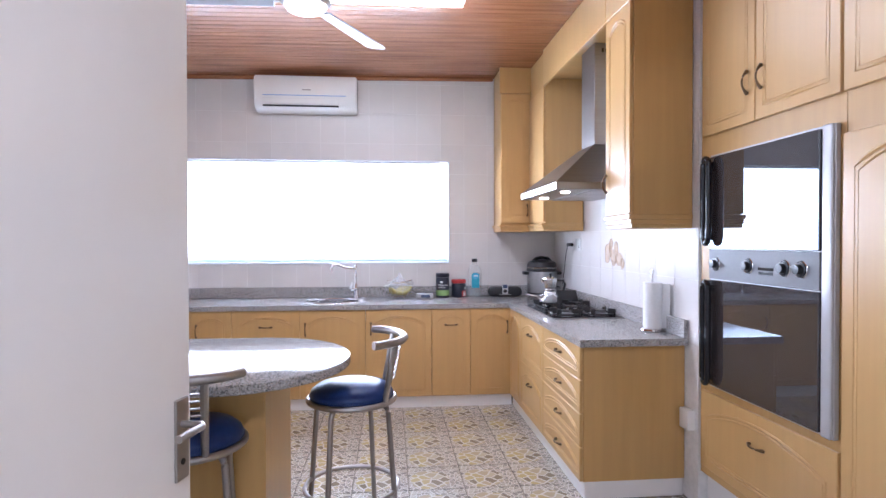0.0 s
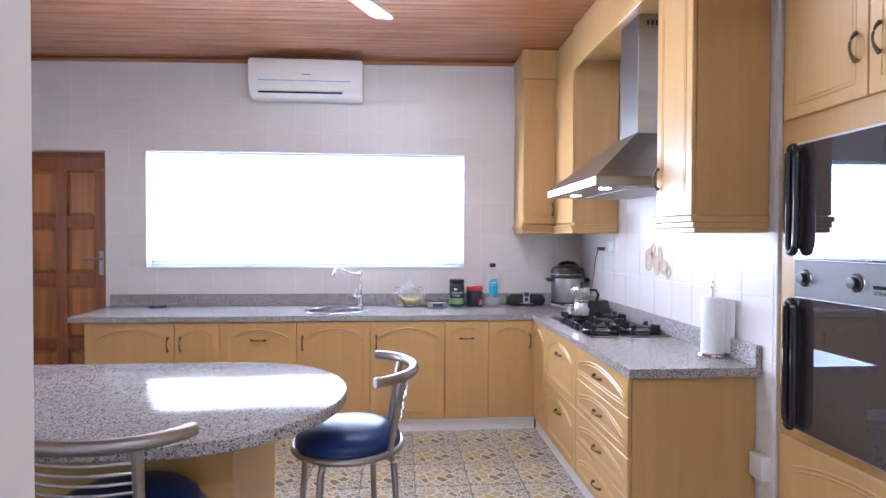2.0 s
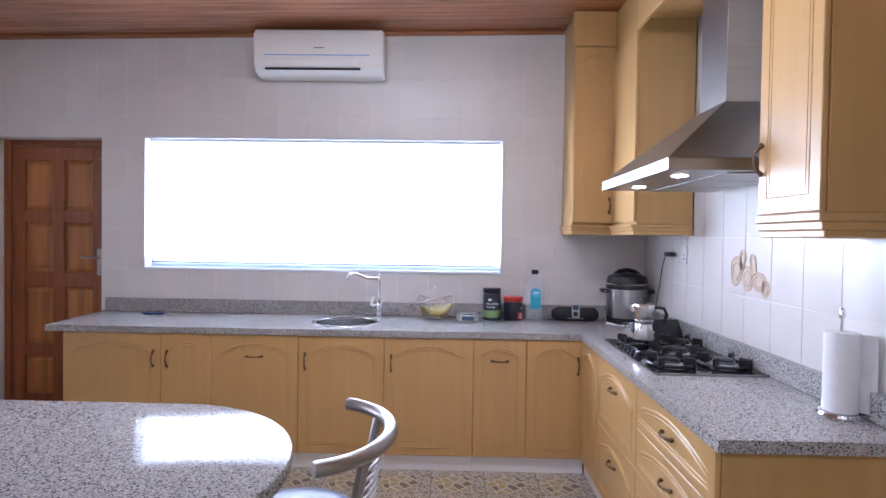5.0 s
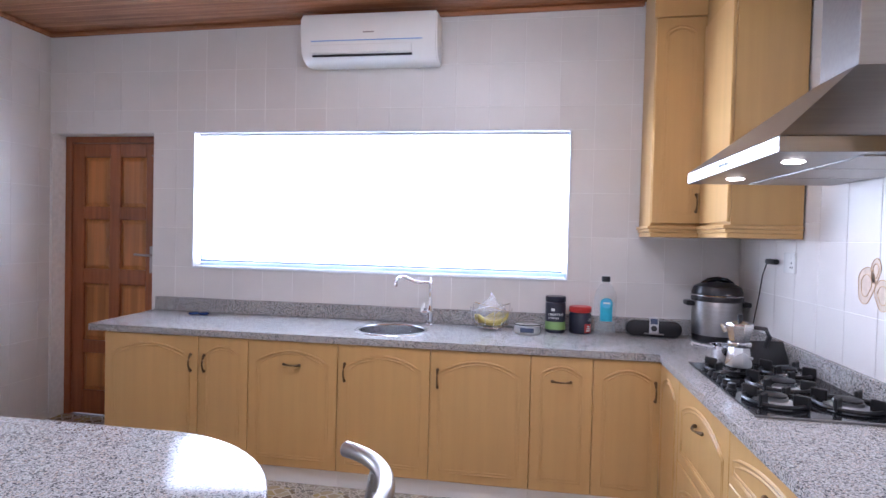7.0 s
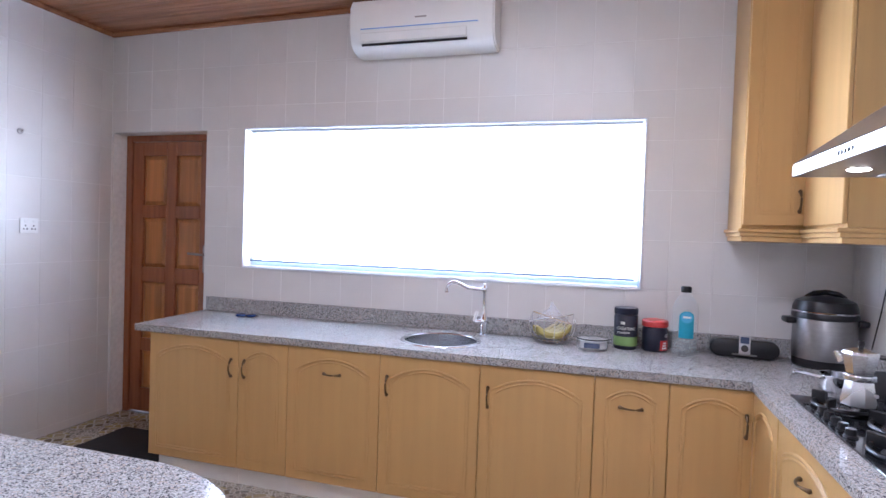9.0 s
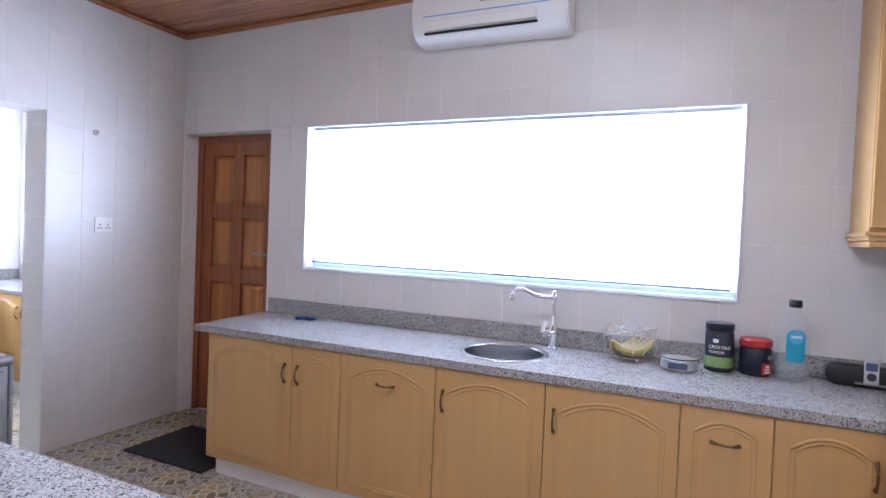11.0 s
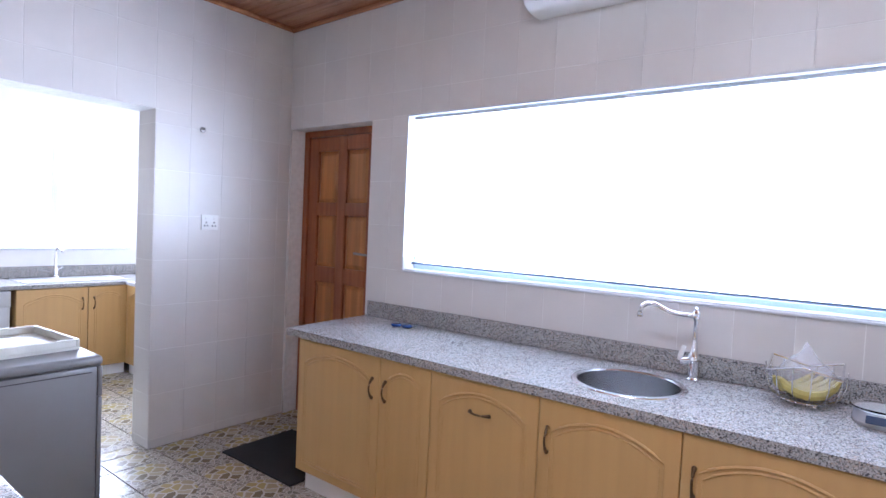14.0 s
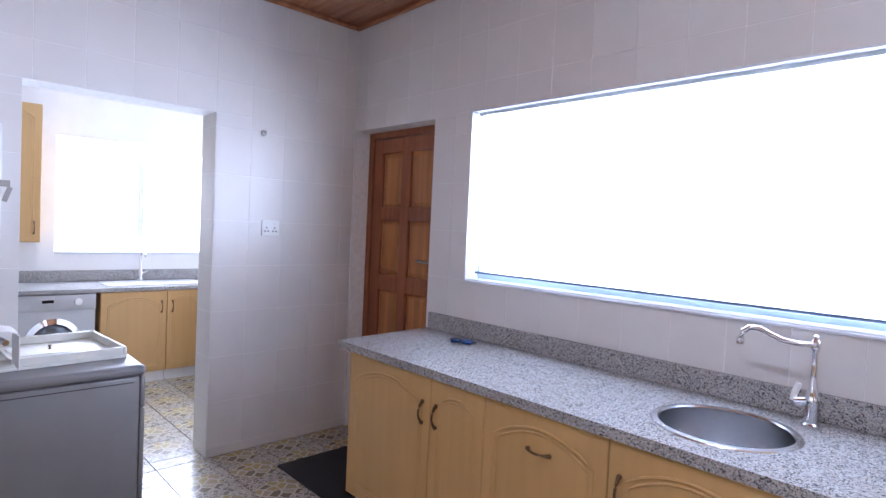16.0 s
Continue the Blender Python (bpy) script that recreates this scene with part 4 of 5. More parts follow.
for k in range(5):
    bn = thing("banana", "ripe yellow banana in the wire basket", "banana", (0.062, 5.56, CT), 20 + k * 9, group="bananas in the basket")
    off = -0.045 + k * 0.022
    part("fruit", T([(-0.085, off, 0.085), (-0.07, off, 0.066), (-0.035, off * 1.2, 0.047), (0, off * 1.25, 0.042), (0.035, off * 1.2, 0.048), (0.07, off, 0.07), (0.088, off * 0.8, 0.092)], [0.005, 0.013, 0.017, 0.018, 0.017, 0.012, 0.005], 8), BANANA, bn)
bag = bmesh.new()
bmesh.ops.create_icosphere(bag, subdivisions=4, radius=1)
for v in bag.verts:
    d = v.co.copy()
    n = noise.noise(d * 2.3) * 0.16 + noise.noise(d * 6) * 0.07
    pinch = 1.0 if d.z < 0.2 else max(0.22, 1.0 - (d.z - 0.2) * 1.15)
    v.co = Vector((d.x * 0.082 * pinch * (1 + n), d.y * 0.078 * pinch * (1 + n), 0.083 + d.z * (0.055 if d.z < 0 else 0.115) * (1 + n)))
bagm = bpy.data.materials.new("bag_film")
bagm.use_nodes = True
bb_ = bagm.node_tree.nodes["Principled BSDF"]
bb_.inputs["Base Color"].default_value, bb_.inputs["Roughness"].default_value, bb_.inputs["Alpha"].default_value = (0.82, 0.84, 0.92, 1), 0.25, 0.24
solid("plastic_bag", bag, bagm, "crumpled clear plastic bag round the bananas", "bag", (0.062, 5.56, CT))

for ob in scene.objects:
    if ob.name.split(".")[0] in ("fruit_basket", "banana", "plastic_bag"):
        ob.scale = (1.18, 1.18, 1.18)

ks = thing("kitchen_scale", "silver kitchen scale with dark display and glass plate", "scale", (0.298, 5.47, CT))
part("body", L([(0, 0.0), (0.075, 0.0), (0.082, 0.012), (0.078, 0.05), (0.06, 0.056), (0, 0.056)], 36), SILVER, ks)
part("plate", L([(0, 0.057), (0.088, 0.057), (0.092, 0.061), (0.088, 0.064), (0, 0.064)], 36), CLEARGLASS, ks, "clear round plate")
part("display", turned(B(-0.042, 0.042, -0.003, 0.003, -0.014, 0.014, 0.0025), pose(0, -0.081, 0.03, -8, 0, 0)), BLUEGREY, ks, "dark blue display")


def lettering(words, size, radius, z, centre, parent, material, turn=0):
    """Raised words bent round a jar."""
    cu = bpy.data.curves.new("words", "FONT")
    cu.body, cu.size, cu.align_x, cu.extrude = words, size, "CENTER", 0.0004
    tmp = new("words", cu)
    me = bpy.data.meshes.new_from_object(tmp.evaluated_get(bpy.context.evaluated_depsgraph_get()))
    bpy.data.objects.remove(tmp)
    for v in me.vertices:
        a = v.co.x / radius - math.pi / 2 + radians(turn)
        r = radius + 0.0006 + v.co.z
        v.co = Vector((r * math.cos(a), r * math.sin(a), z + v.co.y))
    me.materials.append(material)
    ob = new("words", me)
    ob.parent = parent
    return ob


jar = thing("supplement_jar", "dark supplement tub lettered CREATINE POWDER with green label band", "jar", (0.475, 5.575, CT))
part("tub", L([(0, 0.001), (0.06, 0.001), (0.064, 0.006), (0.064, 0.185), (0.06, 0.192), (0.05, 0.195), (0, 0.195)], 36), NAVY, jar)
part("lid", L([(0.062, 0.196), (0.065, 0.199), (0.065, 0.228), (0.061, 0.233), (0, 0.234)], 36), NAVY, jar, "ribbed dark lid")
part("label_band", L([(0.0645, 0.022), (0.0648, 0.023), (0.0648, 0.072), (0.0645, 0.073)], 36), GREEN, jar, "green label band")
lettering("CREATINE", 0.023, 0.0645, 0.112, None, jar, WHITEINK)
lettering("POWDER", 0.017, 0.0645, 0.090, None, jar, WHITEINK, -12)
part("logo", turned(B(-0.012, 0.012, -0.001, 0.001, -0.008, 0.008, 0.0006), pose(-0.018, -0.0625, 0.150, 0, 0, -16)), WHITEINK, jar)

jar2 = thing("protein_jar", "squat navy tub with red lid and red label", "jar", (0.632, 5.59, CT))
part("tub", L([(0, 0.001), (0.058, 0.001), (0.062, 0.008), (0.062, 0.115), (0.055, 0.128), (0, 0.128)], 36), NAVY, jar2)
part("lid", L([(0.058, 0.129), (0.063, 0.131), (0.063, 0.158), (0.057, 0.164), (0, 0.164)], 36), RED, jar2, "red screw lid")
lb2 = bmesh.new()
rows2 = []
for a in range(-70, -15, 6):
    rows2.append([lb2.verts.new((0.0628 * math.cos(radians(a)), 0.0628 * math.sin(radians(a)), z)) for z in (0.01, 0.062)])
for p, q in zip(rows2, rows2[1:]):
    lb2.faces.new((p[0], q[0], q[1], p[1]))
part("label", lb2, RED, jar2, "red label")
for k in range(3):
    part("print_bar", turned(B(-0.014 + k * 0.003, 0.014 - k * 0.002, -0.0008, 0.0008, -0.004, 0.004), pose(0.042, -0.0475, 0.022 + k * 0.013, 0, 0, 42)), WHITEINK, jar2, smooth=False)
lettering("10", 0.026, 0.0625, 0.078, None, jar2, WHITEINK, 52)
jar2.scale = (1.12, 1.12, 1.05)

bot = thing("water_bottle", "clear plastic water bottle with aqua label and dark cap", "bottle", (0.782, 5.555, CT))
part("shell", L([(0, 0.002), (0.058, 0.002), (0.067, 0.01), (0.068, 0.03), (0.063, 0.038), (0.068, 0.046), (0.068, 0.066), (0.063, 0.074), (0.068, 0.082), (0.069, 0.235), (0.064, 0.268), (0.045, 0.305), (0.026, 0.325), (0.022, 0.333), (0.022, 0.348), (0, 0.348)], 40), CLEARPLASTIC, bot)
part("water", L([(0, 0.006), (0.055, 0.006), (0.063, 0.014), (0.064, 0.03), (0.059, 0.038), (0.064, 0.046), (0.064, 0.066), (0.0595, 0.074), (0.062, 0.078), (0, 0.078)], 36), CLEARPLASTIC, bot, "last of the water")
part("cap", L([(0.026, 0.338), (0.027, 0.34), (0.027, 0.366), (0.024, 0.371), (0, 0.371)], 24), BLACKPLASTIC, bot, "dark screw cap")
lb3 = bmesh.new()
rows2 = []
for a in range(-122, -57, 4):
    top_z = 0.205 + 0.036 * math.sqrt(max(0.0, 1 - ((a + 90) / 33) ** 2))
    rows2.append([lb3.verts.new((0.0702 * math.cos(radians(a)), 0.0702 * math.sin(radians(a)), z)) for z in (0.095, 0.15, 0.205, top_z)])
for p, q in zip(rows2, rows2[1:]):
    for i in range(3):
        lb3.faces.new((p[i], q[i], q[i + 1], p[i + 1]))
part("label", lb3, AQUA, bot, "aqua paper label with a rounded head")
part("label_disc", L([(0.030, 0), (0.030, 0.0008), (0, 0.0008)], 24, m=pose(0, -0.0712, 0.207, 90, 0, 0)), SKYLABEL, bot, "light blue round badge")
part("print_bar", turned(B(-0.02, 0.02, -0.0006, 0.0006, -0.005, 0.005), pose(0, -0.0728, 0.209)), WHITEINK, bot, smooth=False)

dock = thing("speaker_dock", "black oval music-player dock with a silver player", "speaker", (1.085, 5.60, CT), -6)
db = bmesh.new()
prism(db, arc(0.115, 0.05, 0.052, 0.05, -90, 90, 14) + arc(-0.115, 0.05, 0.052, 0.05, 90, 270, 14), -0.045, 0.045, 0.012)
part("body", turned(db, pose(0, 0, 0.001, 90, 0, 0)), BLACKPLASTIC, dock)
part("shelf", B(-0.06, 0.06, -0.062, -0.046, 0.018, 0.026, 0.003), SATIN, dock)
pl = part("player", turned(B(-0.027, 0.027, -0.006, 0.006, 0, 0.1, 0.003, 2), pose(0, -0.056, 0.026, -8, 0, 0)), SILVER, dock, "silver music player")
part("screen", turned(B(-0.021, 0.021, -0.0072, -0.0062, 0.056, 0.091), pose(0, -0.056, 0.026, -8, 0, 0)), BLUEGREY, pl, smooth=False)
part("dial", turned(L([(0.018, 0), (0.018, 0.0012), (0.007, 0.0012), (0.007, 0.0006), (0, 0.0006)], 20, m=pose(0, -0.0062, 0.03, 90, 0, 0)), pose(0, -0.056, 0.026, -8, 0, 0)), BLACKPLASTIC, pl)

pc = thing("pressure_cooker", "steel electric pressure cooker with black domed lid", "pressure cooker", (1.435, 5.525, CT))
part("base", L([(0, 0.004), (0.15, 0.004), (0.158, 0.012), (0.160, 0.05)], 40), BLACKPLASTIC, pc)
part("body", L([(0.160, 0.05), (0.161, 0.06), (0.161, 0.262), (0.158, 0.27)], 40), STEEL, pc, "brushed steel body")
part("rim", L([(0.158, 0.268), (0.168, 0.272), (0.170, 0.29), (0.165, 0.302)], 40), BLACKPLASTIC, pc)
part("band", L([(0.166, 0.302), (0.169, 0.306), (0.166, 0.311)], 40), CHROME, pc)
part("lid", L([(0.165, 0.311), (0.165, 0.33), (0.15, 0.365), (0.10, 0.388), (0, 0.396)], 40), BLACKPLASTIC, pc, "black domed lid")
part("lid_handle", T([(-0.10, 0, 0.378), (-0.06, 0, 0.405), (0, 0, 0.414), (0.06, 0, 0.405), (0.10, 0, 0.378)], 0.016, 10), BLACKGLOSS, pc)
for sx in (-1, 1):
    part("side_handle", B(sx * 0.185 - 0.028, sx * 0.185 + 0.028, -0.055, 0.055, 0.235, 0.268, 0.01, 2), BLACKPLASTIC, pc)
part("steam_valve", L([(0.012, 0.39), (0.012, 0.41), (0, 0.412)], 12, (0.06, 0.06, 0.0)), BLACKPLASTIC, pc)

pc.scale = (0.87, 0.87, 0.92)
rt = thing("paper_towel_roll", "white paper towel roll on a chrome upright stand", "paper towel", (1.535, 3.425, CT))
part("stand_base", L([(0, 0.001), (0.068, 0.001), (0.07, 0.006), (0.066, 0.016), (0, 0.018)], 32), CHROME, rt)
part("stand_rod", T([(0, 0, 0.01), (0, 0, 0.35)], 0.005, 10), CHROME, rt)
part("finial", L([(0, 0.335), (0.009, 0.337), (0.011, 0.36), (0.006, 0.372), (0, 0.374)], 16), CHROME, rt)
rp = [(0.018, 0.018), (0.053, 0.019)] + [(0.0535 + 0.0008 * math.sin(k * 1.7), 0.02 + k * 0.02) for k in range(1, 13)] + [(0.053, 0.29), (0.018, 0.291)]
part("roll", L(rp, 40), PAPER, rt, "quilted paper roll")
part("loose_sheet", turned(B(0, 0.05, -0.001, 0.001, 0.022, 0.286), pose(0.043, -0.033, 0, 0, 0, -60)), PAPER, rt, smooth=False)

# ---- hob ----
hob = thing("gas_hob", "black glass gas hob with five burners and cast-iron supports", "hob", (1.35, 4.39, CT))
part("glass", B(-0.255, 0.245, -0.425, 0.425, 0.0005, 0.008, 0.003), BLACKGLOSS, hob, "polished black glass plate")
part("steel_edge", B(-0.259, 0.249, -0.432, -0.4255, 0.0005, 0.009, 0.002), STEEL, hob)
burners = ((-0.12, 0.27, 0.036), (0.13, 0.27, 0.045), (0.0, 0.02, 0.062), (-0.12, -0.24, 0.045), (0.13, -0.24, 0.05))
for bx_, by_, br in burners:
    part("burner_base", L([(br + 0.03, 0.008), (br + 0.028, 0.013), (br + 0.01, 0.016), (br, 0.018), (br, 0.030), (br - 0.006, 0.032), (0, 0.032)], 28, (bx_, by_, 0)), ALUMINIUM, hob, "steel burner ring")
    part("burner_cap", L([(br - 0.005, 0.0325), (br - 0.003, 0.038), (br - 0.012, 0.042), (0, 0.043)], 28, (bx_, by_, 0)), BLACKMATT, hob)
    pr = br + 0.065
    sup = part("pan_support", T([(bx_ + pr * 0.95 * math.cos(radians(a)), by_ + pr * 0.95 * math.sin(radians(a)), 0.018) for a in range(0, 360, 12)], 0.008, 6, True), BLACKMATT, hob, "cast-iron pan support")
    for a in (45, 135, 225, 315):
        c, s = math.cos(radians(a)), math.sin(radians(a))
        fbm = turned(B(-0.036, 0.022, -0.006, 0.006, 0.010, 0.056, 0.004), pose(bx_ + pr * 0.9 * c, by_ + pr * 0.9 * s, 0, 0, 0, a))
        part("finger", fbm, BLACKMATT, sup)
for k in range(5):
    part("knob", L([(0.021, 0.008), (0.021, 0.014), (0.017, 0.016), (0.015, 0.036), (0, 0.037)], 18, (-0.222, -0.09 + k * 0.062, 0)), BLACKPLASTIC, hob)

mk = thing("moka_pot", "polished aluminium moka pot on the far burner", "coffee pot", (1.235, 4.545, CT + 0.057))
oct_ = 8
part("boiler", L([(0, 0.0), (0.05, 0.0), (0.052, 0.01), (0.042, 0.07), (0.040, 0.08)], oct_), ALUMINIUM, mk)
part("collar", L([(0.043, 0.08), (0.045, 0.084), (0.045, 0.096), (0.042, 0.10)], 24), ALUMINIUM, mk)
part("jug", L([(0.038, 0.10), (0.040, 0.11), (0.052, 0.165), (0.052, 0.168)], oct_), ALUMINIUM, mk)
part("lid", L([(0.053, 0.168), (0.05, 0.176), (0.02, 0.186), (0, 0.188)], oct_), ALUMINIUM, mk)
part("knob", L([(0.006, 0.186), (0.010, 0.196), (0.009, 0.21), (0, 0.212)], 12), BLACKPLASTIC, mk)
part("handle", T([(0.045, -0.02, 0.163), (0.085, -0.035, 0.16), (0.095, -0.04, 0.13), (0.085, -0.036, 0.085)], [0.008, 0.009, 0.010, 0.009], 8), BLACKPLASTIC, mk)
part("spout", T([(-0.045, 0.015, 0.14), (-0.065, 0.02, 0.168)], [0.016, 0.006], 8), ALUMINIUM, mk)
part("valve", T([(0.03, -0.035, 0.04), (0.036, -0.042, 0.04)], 0.006, 8), ALUMINIUM, mk)
mk.scale = (1.1, 1.1, 1.08)

pan = thing("saucepan", "small polished steel saucepan with long handle behind the hob", "pan", (1.33, 4.98, CT))
part("bowl", L([(0, 0.002), (0.07, 0.002), (0.078, 0.01), (0.08, 0.07), (0.083, 0.073), (0.077, 0.072), (0.074, 0.012), (0, 0.008)], 32), CHROME, pan)
part("long_handle", T([(-0.075, -0.03, 0.06), (-0.12, -0.05, 0.068), (-0.2, -0.08, 0.085)], [0.010, 0.009, 0.011], 10), CHROME, pan)
grd = thing("griddle", "black cast griddle pan leaning by the wall behind the hob", "griddle", (1.49, 4.86, CT), 8)
gb = B(-0.095, 0.09, -0.016, 0.016, 0, 0.125, 0.01, 2)
part("plate", turned(gb, pose(0, 0, 0.004, -32, 0, 0)), BLACKMATT, grd)

# ---- sockets, plug, wall pieces ----
def socket(loc, turn, holes, label):
    s = thing("wall_socket", label, "socket", loc, turn)
    plate = part("plate", B(-0.062, 0.062, -0.010, 0, -0.052, 0.052, 0.003, 2), PLASTIC, s)
    for hx in holes:
        for dx, dz in ((0, 0.012), (-0.011, -0.010), (0.011, -0.010)):
            part("pin_hole", T([(hx + dx, -0.0106, dz - 0.012), (hx + dx, -0.0098, dz - 0.012)], 0.0055, 8), BLACKPLASTIC, plate)
        part("switch", B(hx - 0.008, hx + 0.008, -0.0135, -0.0101, 0.022, 0.038, 0.002), PLASTIC, plate)
    return s


socket((NX0 + 0.001, 5.062, 1.472), 90, (-0.028, 0.028), "white double wall socket on the tiled wall")
socket((NX1 - 0.001, 4.99, 1.40), -90, (0.028,), "white wall socket with a plug above the worktop")
pg = thing("plug", "black plug and cord hanging from the wall socket", "plug")
part("plug_body", B(1.575, 1.607, 5.09, 5.21, 1.385, 1.415, 0.010, 2), BLACKPLASTIC, pg)
part("cord", T([(1.59, 5.17, 1.40), (1.592, 5.22, 1.385), (1.596, 5.28, 1.32), (1.6, 5.33, 1.2), (1.603, 5.4, 1.05), (1.603, 5.42, 1.0)], 0.003, 8), BLACKPLASTIC, pg)
jb = thing("junction_box", "white surface cooker outlet box low on the wall", "outlet")
part("box", B(1.575, 1.622, 3.095, 3.185, 0.40, 0.51, 0.006, 2), PLASTIC, jb)
rs = thing("hook_rose", "small dark metal wall hook high on the tiles", "hook", (NX0, 4.996, 2.093), 90)
part("rose", L([(0.02, 0), (0.018, 0.006), (0.008, 0.009), (0, 0.009)], 16, m=pose(0, -0.001, 0, 90, 0, 0)), SATIN, rs)
part("hook", T([(0, -0.006, 0), (0, -0.025, 0), (0, -0.03, 0.012)], 0.004, 8), SATIN, rs)

# printed decor of vegetables on one tile group
dec = thing("tile_decor", "tan printed vegetable motif on the tiles above the hob", "tile decor", kind="structure")
rng = random.Random(4)
for k, (cy, cz, ry, rz, tl_) in enumerate(((4.33, 1.34, 0.055, 0.075, 15), (4.22, 1.31, 0.05, 0.06, -10), (4.12, 1.30, 0.06, 0.045, 0), (4.27, 1.40, 0.03, 0.05, 10), (4.17, 1.38, 0.028, 0.05, -20), (4.06, 1.27, 0.03, 0.04, 20))):
    for sc_ in (1.0, 0.6):
        pts = []
        for a in range(0, 360, 15):
            y = ry * sc_ * math.cos(radians(a)) * (1 + 0.12 * math.sin(radians(3 * a)))
            z = rz * sc_ * math.sin(radians(a))
            t_ = radians(tl_)
            pts.append((NX1 - 0.0015, cy + y * math.cos(t_) - z * math.sin(t_), cz + y * math.sin(t_) + z * math.cos(t_)))
        part("outline", T(pts, 0.0017, 5, True, 1.0), TAN, dec)
        if sc_ == 1.0:
            fl = bmesh.new()
            fl.faces.new([fl.verts.new((NX1 - 0.0008, p[1], p[2])) for p in pts])
            part("fill", fl, PALETAN, dec, smooth=False)

# ---- floor things ----
dm = thing("doormat", "black ribbed doormat on the tiles by the back door", "doormat", (-2.65, 5.25, 0.0), 0)
part("mat", B(-0.35, 0.35, -0.275, 0.275, 0.0005, 0.013, 0.004), RUBBER, dm)

mach = thing("tumble_dryer", "grey front-loading dryer standing beside the table, front towards the doorway", "dryer", (-2.87, 4.09, 0))
mach["label"] = "grey tumble dryer with a cream tray on top"
part("cabinet", B(-0.31, 0.31, -0.60, -0.025, 0.03, 0.80, 0.008, 2), GREYSTEEL, mach)
part("top", B(-0.315, 0.315, -0.605, 0.0, 0.802, 0.85, 0.02, 3), GREYSTEEL, mach, "rounded grey top panel")
part("front_panel", B(-0.31, 0.31, -0.023, -0.002, 0.03, 0.655, 0.006, 2), GREYSTEEL, mach)
part("control_panel", B(-0.31, 0.31, -0.023, -0.002, 0.66, 0.80, 0.006, 2), GREYSTEEL, mach)
part("panel_groove", B(0.3095, 0.3115, -0.58, -0.05, 0.775, 0.779), BLACKPLASTIC, mach, smooth=False)
part("door_ring", L([(0.20, 0), (0.19, 0.02), (0.15, 0.024), (0.14, 0.01), (0, 0.006)], 32, m=pose(0, -0.002, 0.38, -90, 0, 0)), CHROME, mach)
for sx in (-0.26, 0.26):
    for sy in (-0.55, -0.06):
        part("foot", L([(0.02, 0), (0.02, 0.03), (0, 0.031)], 12, (sx, sy, 0)), BLACKPLASTIC, mach)
tray = thing("tray", "cream painted wooden tray with a framed lid lying on the dryer", "tray", (-2.975, 3.82, 0.851), 4)
part("board", B(-0.245, 0.245, -0.30, 0.22, 0, 0.012), CREAMPAINT, tray, smooth=False)
for a in ((-0.245, 0.245, 0.205, 0.22), (-0.245, 0.245, -0.30, -0.285), (-0.245, -0.23, -0.285, 0.205), (0.23, 0.245, -0.285, 0.205)):
    part("rim", B(a[0], a[1], a[2], a[3], 0.0122, 0.05, 0.003), CREAMPAINT, tray)
part("lid_frame", B(-0.12, 0.11, -0.20, 0.12, 0.013, 0.022, 0.003), CREAMPAINT, tray)
part("lid_panel", B(-0.10, 0.09, -0.18, 0.10, 0.0222, 0.025), CREAMPAINT, tray, smooth=False)
part("lid_knob", L([(0.006, 0.025), (0.004, 0.034), (0.008, 0.044), (0, 0.047)], 12, (0, -0.03, 0)), BRONZE, tray)

tw = thing("towel_stand", "chrome towel holder with a white cloth beside the dryer", "towel holder", (-2.66, 3.565, 0.851))
part("post", T([(0, 0, 0.0), (0, 0, 0.15)], 0.010, 10), CHROME, tw)
part("arm", T([(-0.07, 0.0, 0.15), (0.0, 0.0, 0.155), (0.10, 0.02, 0.15)], 0.012, 10), CHROME, tw)
cb_ = bmesh.new()
grid = [[cb_.verts.new((-0.06 + 0.14 * i / 8, 0.01 + 0.05 * math.sin(q) + 0.006 * math.sin(i * 1.6 + q), 0.16 + 0.03 * math.cos(q) - (0.11 if abs(q) > 1.5 else 0) * (1 + 0.15 * math.sin(i)))) for q in (-1.7, -1.3, -0.8, -0.3, 0.3, 0.8, 1.3, 1.7)] for i in range(9)]
for i in range(8):
    for j in range(7):
        cb_.faces.new((grid[i][j], grid[i + 1][j], grid[i + 1][j + 1], grid[i][j + 1]))
r = bmesh.ops.extrude_face_region(cb_, geom=cb_.faces[:])
bmesh.ops.translate(cb_, verts=[v for v in r["geom"] if isinstance(v, bmesh.types.BMVert)], vec=(0, 0.003, 0.004))
bmesh.ops.recalc_face_normals(cb_, faces=cb_.faces)
part("cloth", cb_, CLOTH, tw, "white folded cloth")

kb = thing("key_cabinet", "white wall cabinet with keys hanging from its lock", "cabinet", (NX0 + 0.001, 3.50, 1.645), 90)
part("body", B(-0.2, 0.135, -0.06, 0, -0.30, 0.29, 0.006, 2), PLASTIC, kb)
part("lock", L([(0.014, 0), (0.013, 0.02), (0, 0.021)], 14, m=pose(0.10, -0.06, -0.01, 90, 0, 0)), SATIN, kb)
part("key", B(0.115, 0.165, -0.088, -0.084, -0.02, 0.012, 0.0015), SATIN, kb)
part("key", turned(B(-0.011, 0.011, -0.0015, 0.0015, -0.075, 0, 0.0012), pose(0.165, -0.088, -0.02, 0, 18, 0)), SATIN, kb)

